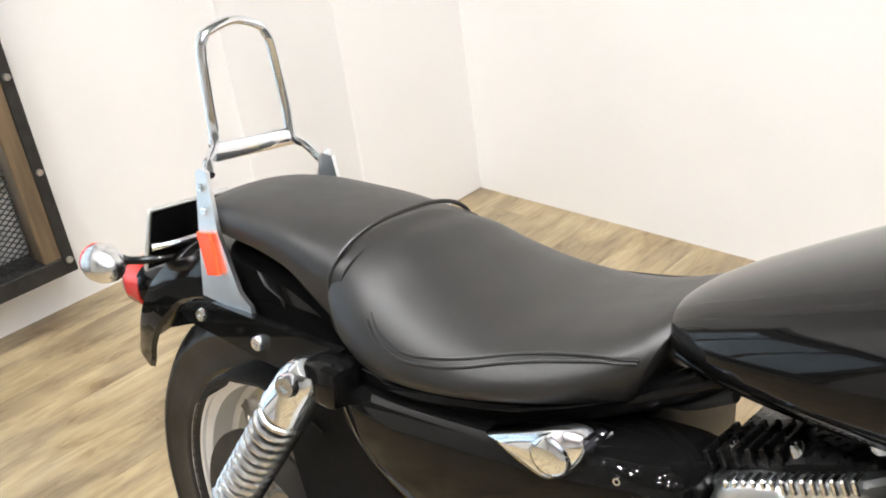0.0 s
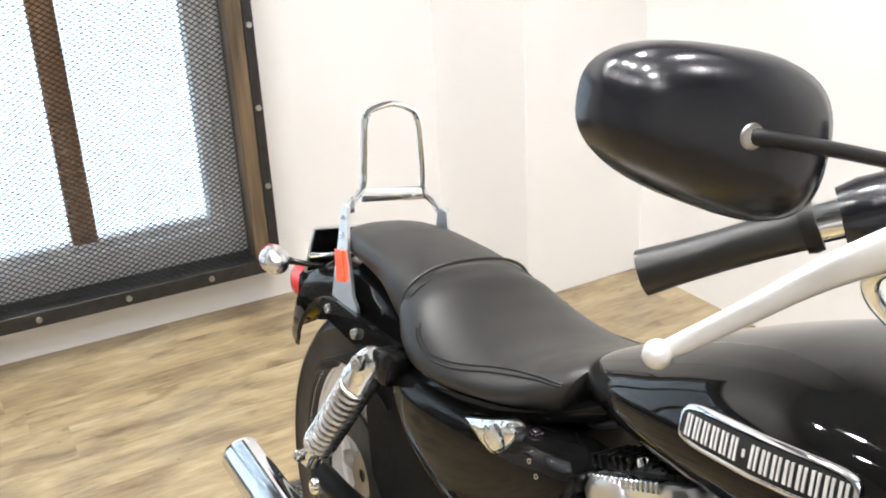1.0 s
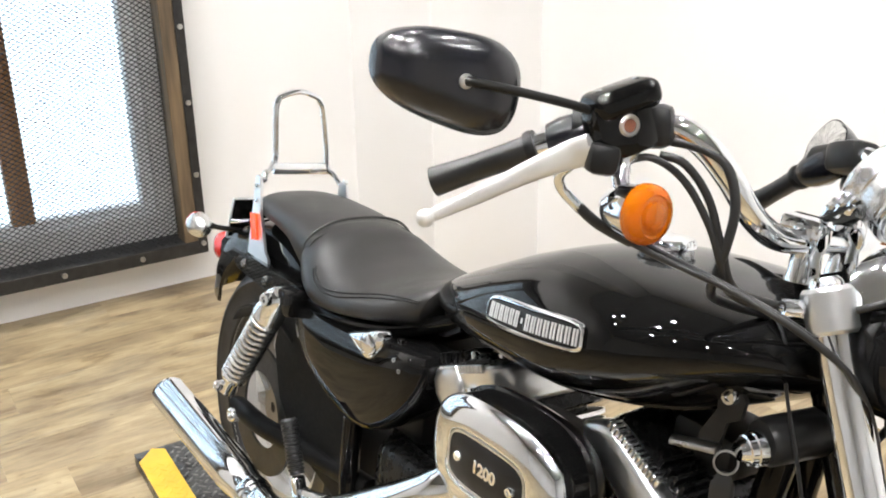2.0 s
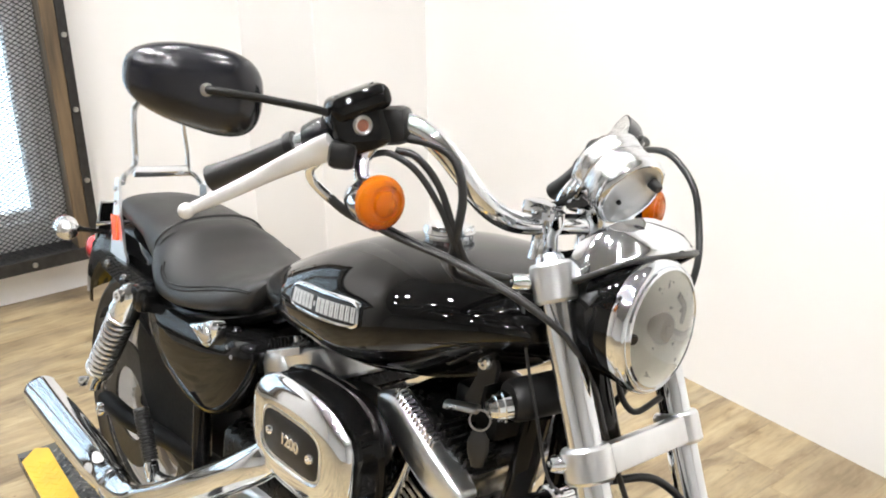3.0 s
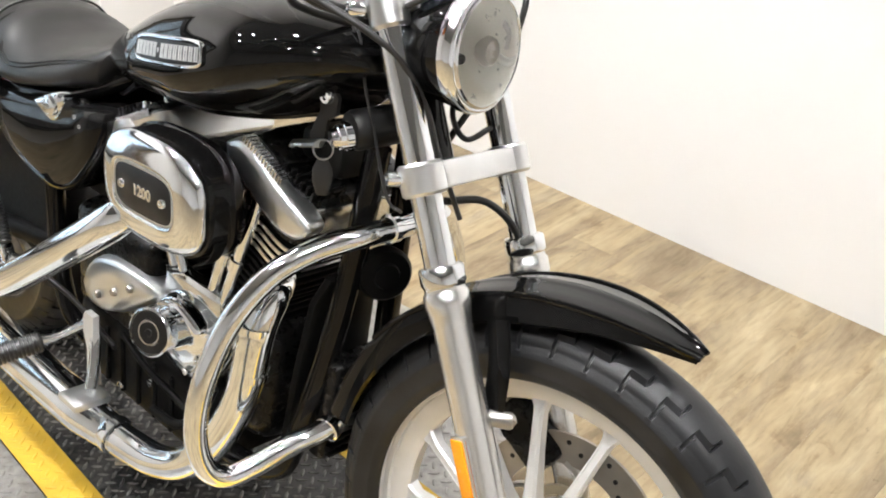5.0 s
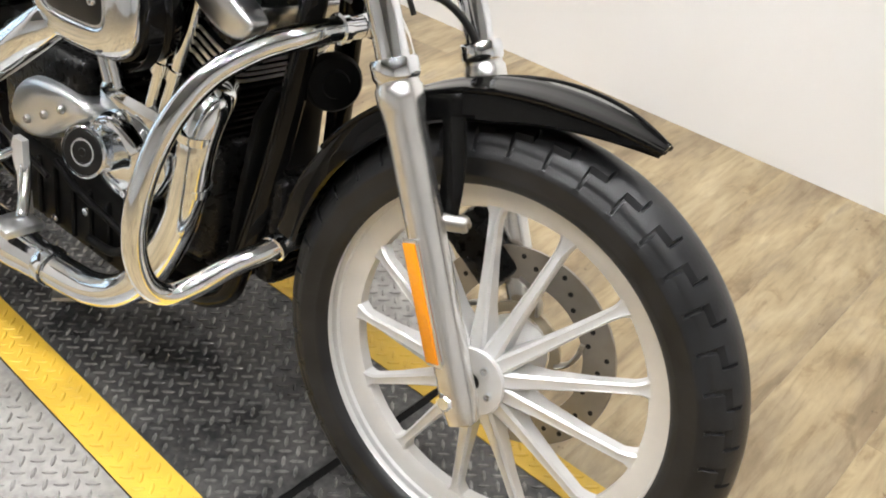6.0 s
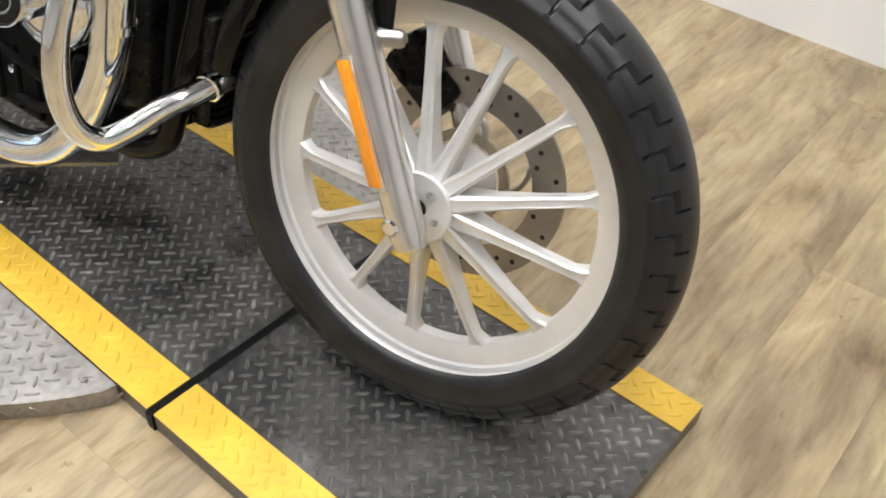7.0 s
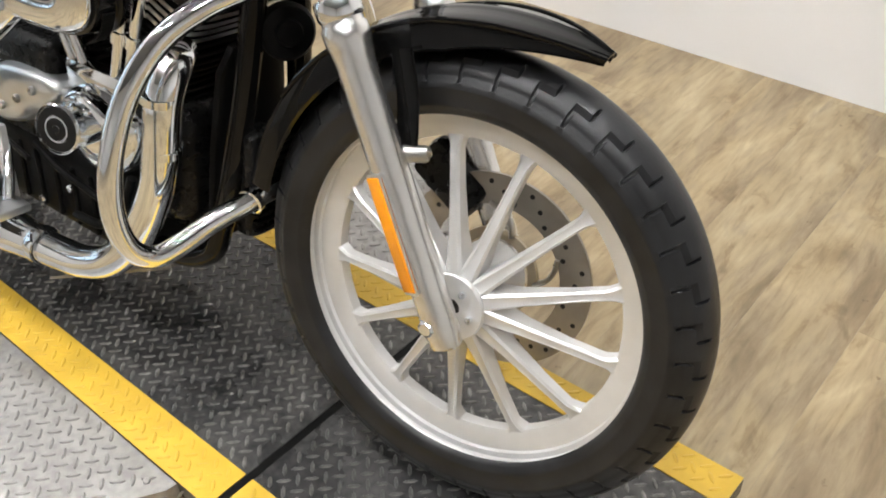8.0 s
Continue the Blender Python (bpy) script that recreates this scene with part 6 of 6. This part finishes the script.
# ---- exhaust ----
def exhaust():
    g = new("exhaust")
    g.parent = bike
    g["label"] = "staggered chrome exhaust pipes with two mufflers"
    part("rear_pipe", sweep_bm([(0.82, -0.10, 0.640), (0.825, -0.155, 0.625), (0.80, -0.200, 0.590), (0.70, -0.218, 0.515), (0.55, -0.225, 0.412), (0.43, -0.226, 0.338), (0.375, -0.226, 0.313), (0.33, -0.226, 0.302), (0.27, -0.226, 0.298)], [0.024, 0.026, 0.030, 0.030, 0.030, 0.030, 0.030, 0.030, 0.030], 24, n=8), CHROME, g, "chrome rear header pipe")
    part("upper_muffler", sweep_bm([(0.30, -0.226, 0.300), (0.24, -0.226, 0.299), (0.18, -0.226, 0.299), (-0.02, -0.226, 0.301), (-0.145, -0.226, 0.303), (-0.178, -0.226, 0.304)], [0.031, 0.034, 0.0395, 0.0405, 0.0405, 0.0400], 28, n=6), CHROME, g, "chrome upper muffler")
    part("muffler_tip", lathe_bm([(0.0395, 0.0), (0.0405, 0.006), (0.036, 0.012), (0.031, 0.008), (0.030, -0.02), (0, -0.02)], (-0.178, -0.226, 0.304), (-1, 0, 0), 28), CHROME, g)
    # flat black disc in the tip; its colour stands for the bore's shade
    part("muffler_bore", lathe_bm([(0, 0.0), (0.0295, 0.0), (0.0295, 0.001), (0, 0.001)], (-0.163, -0.226, 0.304), (-1, 0, 0), 24), SATIN, g)
    part("muffler_clamp", lathe_bm([(0.031, -0.012), (0.0345, -0.012), (0.0355, 0.0), (0.0345, 0.012), (0.031, 0.012)], (0.275, -0.226, 0.2995), (1, 0, 0), 28, closed=True), CHROME, g)
    part("front_pipe", sweep_bm([(1.075, -0.09, 0.575), (1.100, -0.128, 0.565), (1.100, -0.150, 0.520), (1.088, -0.155, 0.44), (1.065, -0.158, 0.37), (1.020, -0.168, 0.285), (0.965, -0.182, 0.225), (0.90, -0.190, 0.196), (0.83, -0.195, 0.186), (0.76, -0.2, 0.184)], [0.022, 0.026, 0.027, 0.027, 0.027, 0.027, 0.027, 0.028, 0.029, 0.030], 24, n=8), CHROME, g, "chrome front header pipe")
    part("lower_muffler", sweep_bm([(0.80, -0.198, 0.185), (0.74, -0.203, 0.183), (0.67, -0.206, 0.182), (0.48, -0.208, 0.182), (0.34, -0.208, 0.183), (0.30, -0.208, 0.183)], [0.030, 0.034, 0.0395, 0.0405, 0.0405, 0.040], 28, n=6), CHROME, g, "chrome lower muffler")
    part("muffler_tip", lathe_bm([(0.0395, 0.0), (0.0405, 0.006), (0.036, 0.012), (0.031, 0.008), (0.030, -0.02), (0, -0.02)], (0.30, -0.208, 0.183), (-1, 0, 0), 28), CHROME, g)
    part("muffler_clamp", lathe_bm([(0.030, -0.012), (0.0335, -0.012), (0.0345, 0.0), (0.0335, 0.012), (0.030, 0.012)], (0.79, -0.199, 0.185), (1, -0.06, 0), 28, closed=True), CHROME, g)
    for x, z in ((1.098, 0.53), (1.09, 0.45)):
        part("shield_clamp", lathe_bm([(0.0272, -0.006), (0.0290, -0.006), (0.0290, 0.006), (0.0272, 0.006)], (x, -0.152, z), (0.15, 0, 1), 24, closed=True), CHROME, g)


exhaust()


# ---- engine guard, pegs, pedal ----
def engine_guard():
    g = new("engine_guard")
    g.parent = bike
    g["label"] = "looped chrome tube engine guard"
    side = [(1.226, 0.0, 0.697), (1.222, -0.045, 0.695), (1.205, -0.085, 0.686), (1.178, -0.125, 0.667), (1.150, -0.176, 0.630), (1.132, -0.224, 0.565), (1.122, -0.255, 0.480), (1.118, -0.262, 0.400), (1.122, -0.247, 0.340), (1.132, -0.216, 0.316), (1.146, -0.180, 0.327), (1.165, -0.140, 0.352), (1.185, -0.085, 0.372), (1.195, -0.03, 0.383)]
    full = side + [(x, -y, z) for x, y, z in reversed(side)][1:-1]
    loop = [Vector(p) for p in full]
    part("tube", sweep_bm(loop + [loop[0]], 0.0165, 20, n=5, caps=False), CHROME, g)
    for s in (-1, 1):
        part("collar", lathe_bm([(0.0166, -0.006), (0.0205, -0.005), (0.0205, 0.005), (0.0166, 0.006)], (1.2235, 0.030 * s, 0.6965), (0.06, 1, 0), 22, closed=True), CHROME, g, "chrome collar")
        part("lower_collar", lathe_bm([(0.0166, -0.006), (0.020, -0.005), (0.020, 0.005), (0.0166, 0.006)], (1.187, 0.080 * s, 0.373), (-0.2, 1, 0.2), 22, closed=True), CHROME, g)


engine_guard()


def foot_controls():
    p = new("footpeg")
    p.parent = bike
    p["label"] = "ribbed black rubber footpeg on a chrome mount"
    a, b = Vector((0.640, -0.250, 0.318)), Vector((0.615, -0.350, 0.300))
    d = (b - a)
    prof = []
    for k in range(15):
        prof += [(0.0185, 0.0055 + k * 0.0065), (0.0185, 0.0095 + k * 0.0065), (0.0160, 0.0100 + k * 0.0065), (0.0160, 0.0115 + k * 0.0065)]
    L = d.length
    prof = [(0, 0.002), (0.016, 0.002)] + [(r, h) for r, h in prof if h < L] + [(0.0185, L), (0.016, L + 0.004), (0, L + 0.004)]
    part("rubber", lathe_bm(prof, a, d, 20), HOSE, p, "ribbed black rubber", smooth=30)
    part("clevis", sweep_bm([a - d * 0.0, a - d * 0.35, Vector((0.665, -0.175, 0.345))], [0.013, 0.011, 0.013], 14, squash=0.7), CHROME, p)
    out = [(0.672, -0.178, 0.372), (0.700, -0.178, 0.372), (0.712, -0.185, 0.33), (0.728, -0.192, 0.255), (0.700, -0.192, 0.248), (0.690, -0.185, 0.31), (0.660, -0.178, 0.345)]
    part("mount_plate", plate_bm(out, (0.1, -1, 0), 0.012), LEVER, p, "bright cast mount", smooth=30)
    pd = new("brake_pedal")
    pd.parent = bike
    pd["label"] = "chrome rear brake pedal with a small pad"
    part("arm", sweep_bm([(0.700, -0.185, 0.335), (0.730, -0.205, 0.300), (0.755, -0.226, 0.270)], 0.010, 14, squash=0.6), CHROME, pd)
    part("pad", box_bm((0.060, 0.066, 0.015), (0.758, -0.238, 0.262), 0.005), ALU, pd, "pale ribbed pad")
    part("linkage", sweep_bm([(0.70, -0.15, 0.30), (0.56, -0.16, 0.345), (0.42, -0.19, 0.375)], 0.005, 10), SATIN, pd)
    sp = new("passenger_footpeg")
    sp.parent = bike
    sp["label"] = "folded ribbed black passenger footpeg on a chrome bracket"
    a, b = Vector((0.343, -0.200, 0.484)), Vector((0.392, -0.200, 0.398))
    L = (b - a).length
    prof = [(0, 0), (0.0125, 0.0)]
    for k in range(14):
        h = 0.004 + k * (L - 0.008) / 14
        prof += [(0.0152, h), (0.0152, h + 0.0032), (0.0128, h + 0.0040), (0.0128, h + 0.0058)]
    prof += [(0.0145, L), (0, L)]
    part("rubber", lathe_bm(prof, a, b - a, 20), HOSE, sp, "ribbed black rubber", smooth=30)
    part("fitting", box_bm((0.024, 0.022, 0.038), (0.400, -0.200, 0.378), 0.005, m=along(b - a)), CHROME, sp, "chrome hinge")
    part("bracket", sweep_bm([(0.402, -0.198, 0.372), (0.43, -0.192, 0.375), (0.47, -0.180, 0.385)], [0.012, 0.010, 0.009, 0.009], 12, squash=0.6), CHROME, sp, "chrome bracket")


foot_controls()
part("kickstand", sweep_bm([(0.80, 0.14, 0.22), (0.82, 0.24, 0.11), (0.83, 0.315, 0.050)], 0.012, 12), CHROME, None, "chrome side stand")
part("skid_plate", plate_bm([(0.745, -0.180, 0.087), (0.874, -0.018, 0.087), (0.830, 0.022, 0.090), (0.690, -0.140, 0.090)], (0, 0, 1), 0.006), PLATE, None, "bright tread-plate skid plate", smooth=0)


# ---- lift deck ----
B, NEAR_O, NEAR_I, FAR_I, FAR_O, X0, X1 = -0.0461, -0.2197, -0.1429, 0.262, 0.327, -0.5176, 1.8725
TURN_DECK = math.atan(B)


def deck():
    g = new("lift_deck")
    tagged(g, "low black tread-plate lift deck with yellow painted edges", "lift platform")
    g.rotation_euler = (0, 0, TURN_DECK)
    k = math.cos(TURN_DECK)
    n0, n1, f0, f1 = NEAR_O * k, NEAR_I * k, FAR_I * k, FAR_O * k
    gap = 1.287
    plates = []
    for x0, x1 in ((X0, gap - 0.008), (gap + 0.008, X1)):
        plates.append(finish("deck_plate", prism_bm([(x0, n0), (x1, n0), (x1, f1), (x0, f1)], FLOOR + 0.001, -0.002), DECK, g, "worn black tread plate", smooth=0))
        for a, b in ((n0, n1), (f0, f1)):
            pts = [(x0, a), (x1, a), (x1, b), (x0, b)]
            if x0 == X0:
                pts = [(x0 + 0.05, a), (x1, a), (x1, b), (x0 + 0.02, b), (x0, b - 0.03)] if a == n0 else [(x0, a), (x1, a), (x1, b), (x0 + 0.04, b)]
            finish("yellow_strip", prism_bm(pts, -0.0015, 0.0003), YELLOW, g, "yellow painted edge strip", smooth=0)
    finish("joint_strip", prism_bm([(gap - 0.0075, n0 - 0.004), (gap + 0.0075, n0 - 0.004), (gap + 0.0075, f1), (gap - 0.0075, f1)], FLOOR + 0.002, -0.003), FIN, g, "black rubber joint strip", smooth=0)
    return g, n0, n1, f0, f1, gap


DK, n0, n1, f0, f1, gap = deck()


def lug_mesh(name, mat, L=0.0125, W=0.0034, H=0.0021):
    b = bmesh.new()
    ring = [(-L, 0), (-L * 0.5, -W), (L * 0.5, -W), (L, 0), (L * 0.5, W), (-L * 0.5, W)]
    lo = [b.verts.new((x, y, 0)) for x, y in ring]
    hi = [b.verts.new((x * 0.8, y * 0.45, H)) for x, y in ring]
    for i in range(6):
        b.faces.new((lo[i], lo[(i + 1) % 6], hi[(i + 1) % 6], hi[i]))
    b.faces.new(hi)
    me = bpy.data.meshes.new(name)
    b.to_mesh(me)
    b.free()
    me.materials.append(mat)
    return me


def lugs(parent, x0, x1, y0, y1, pitch, z, mat, inside, near, label, rise=0.0021):
    """Raised tread lugs, set crosswise in turn; the near ones are pieces of their own."""
    me = lug_mesh("tread_lug", mat, H=rise)
    base = [v.co.copy() for v in me.vertices]
    polys = [tuple(p.vertices) for p in me.polygons]
    verts, faces, n = [], [], 0
    reach = int(((x1 - x0) + (y1 - y0)) / pitch)
    r2 = math.sqrt(0.5)
    for i in range(-reach, reach):
        for j in range(-reach, reach):
            x, y = (x0 + x1) / 2 + (i - j) * pitch * r2, (y0 + y1) / 2 + (i + j) * pitch * r2
            if not (x0 < x < x1 and y0 < y < y1 and inside(x, y)):
                continue
            a = radians(45 if (i + j) % 2 else 135)
            if near(x, y) and n < 290:
                o = bpy.data.objects.new("tread_lug", me)
                scene.collection.objects.link(o)
                o.parent = parent
                o.location, o.rotation_euler = (x, y, z), (0, 0, a)
                n += 1
            else:
                c, s, q = math.cos(a), math.sin(a), len(verts)
                verts += [(x + v.x * c - v.y * s, y + v.x * s + v.y * c, z + v.z) for v in base]
                faces += [tuple(q + k for k in p) for p in polys]
    if verts:
        m2 = bpy.data.meshes.new("tread_pattern")
        m2.from_pydata(verts, [], faces)
        m2.materials.append(mat)
        o = new("tread_pattern", m2)
        o.parent = parent
        tagged(o, label, kind="stuff")


def in_strip(y):
    return n0 + 0.006 < y < n1 - 0.006 or f0 + 0.006 < y < f1 - 0.006


lugs(DK, X0 + 0.02, X1 - 0.015, n0 + 0.01, f1 - 0.01, 0.0215, -0.0021, LUG, lambda x, y: n1 + 0.008 < y < f0 - 0.008 and abs(x - gap) > 0.02, lambda x, y: x > 1.30 and y < 0.10, "raised lugs of the black tread plate")
lugs(DK, X0 + 0.08, X1 - 0.015, n0 + 0.01, f1 - 0.01, 0.0215, 0.0002, YELLOW, lambda x, y: in_strip(y) and abs(x - gap) > 0.02, lambda x, y: False, "raised lugs under the yellow paint", 0.0014)


# ---- turntable ----
def turntable():
    g = new("turntable")
    tagged(g, "round bare aluminium tread-plate turntable under the deck", "turntable")
    g.location = (0.66, 0.06, 0)
    R = 0.64
    k = math.cos(TURN_DECK)
    for side in (-1, 1):
        pts = []
        for i in range(65):
            a = -math.pi * i / 64 if side < 0 else math.pi * i / 64
            x, y = R * math.cos(a), R * math.sin(a)
            lim = (NEAR_O if side < 0 else FAR_O) + B * (0.66 + x) - 0.06 + 0.001 * side
            if (y - lim) * side > 0:
                pts.append((x, y))
        xa, xb = pts[0][0], pts[-1][0]
        edge = lambda x: (NEAR_O if side < 0 else FAR_O) + B * (0.66 + x) - 0.06 + 0.002 * side
        pts = [(xa + 0.004, edge(xa))] + pts + [(xb - 0.004, edge(xb))]
        finish("turntable_plate", prism_bm(pts, FLOOR + 0.001, -0.003, 0.0), PLATE, g, "bare aluminium tread plate", smooth=0)
        for q in (0.25, 0.5, 0.78):
            i = int(len(pts) * q)
            v = Vector((*pts[i], 0)) * 0.955
            finish("screw", bolt_bm((v.x, v.y, -0.001), (0, 0, 1), 0.006, 0.002), STEEL, g)
    v = Vector((1.154 - 0.66, -0.302 - 0.06, -0.001))
    finish("screw", bolt_bm(v, (0, 0, 1), 0.006, 0.002), STEEL, g)
    lugs(g, -R, R, -R, R, 0.024, -0.0031, PLATE, lambda x, y: x * x + y * y < (R - 0.015) ** 2 and (y + 0.06 < NEAR_O + B * (0.66 + x) - 0.012 or y + 0.06 > FAR_O + B * (0.66 + x) + 0.012), lambda x, y: x > 0.1 and y < 0, "raised lugs of the bare tread plate")
    # lugs on the rim's side
    me = lug_mesh("tread_lug", PLATE, 0.010, 0.003, 0.0015)
    for i in range(40):
        a = radians(-95 + i * 2.1)
        o = bpy.data.objects.new("tread_lug", me)
        scene.collection.objects.link(o)
        o.parent = g
        o.matrix_basis = Matrix.Translation((R * math.cos(a), R * math.sin(a), FLOOR / 2 - 0.002)) @ Matrix.Rotation(a, 4, "Z") @ Matrix.Rotation(radians(90), 4, "Y") @ Matrix.Rotation(radians(45 if i % 2 else -45), 4, "Z")


turntable()


# ---- floor planks ----
def planks():
    fl = bpy.data.objects["floor"]
    W, L, T = 0.180, 1.22, 0.005
    bm = box_bm((W - 0.0002, L - 0.0002, T), (0, 0, -T / 2), 0.0002, segs=1)
    me = bpy.data.meshes.new("plank")
    bm.to_mesh(me)
    bm.free()
    me.materials.append(PLANK)
    rng = random.Random(11)
    for i in range(-1, 40):
        x = -1.80 + W * i
        off = rng.random() * L
        for j in range(-1, 7):
            y = -5.4 + off + L * j
            a, b = max(y - L / 2, -5.28), min(y + L / 2, RY - RS * x * -1 + 0.10)
            if b - a < 0.02 or x > RIGHT + 0.05:
                continue
            if b - a < L - 1e-6:
                short = box_bm((W - 0.0002, b - a - 0.0002, T), (0, 0, -T / 2), 0.0002, segs=1)
                piece = bpy.data.meshes.new("plank")
                short.to_mesh(piece)
                short.free()
                piece.materials.append(PLANK)
            else:
                piece = me
            o = bpy.data.objects.new("plank", piece)
            scene.collection.objects.link(o)
            o.parent = fl
            o.matrix_basis = Matrix.Rotation(-0.022, 4, "Z") @ Matrix.Translation((x, (a + b) / 2, FLOOR))


planks()
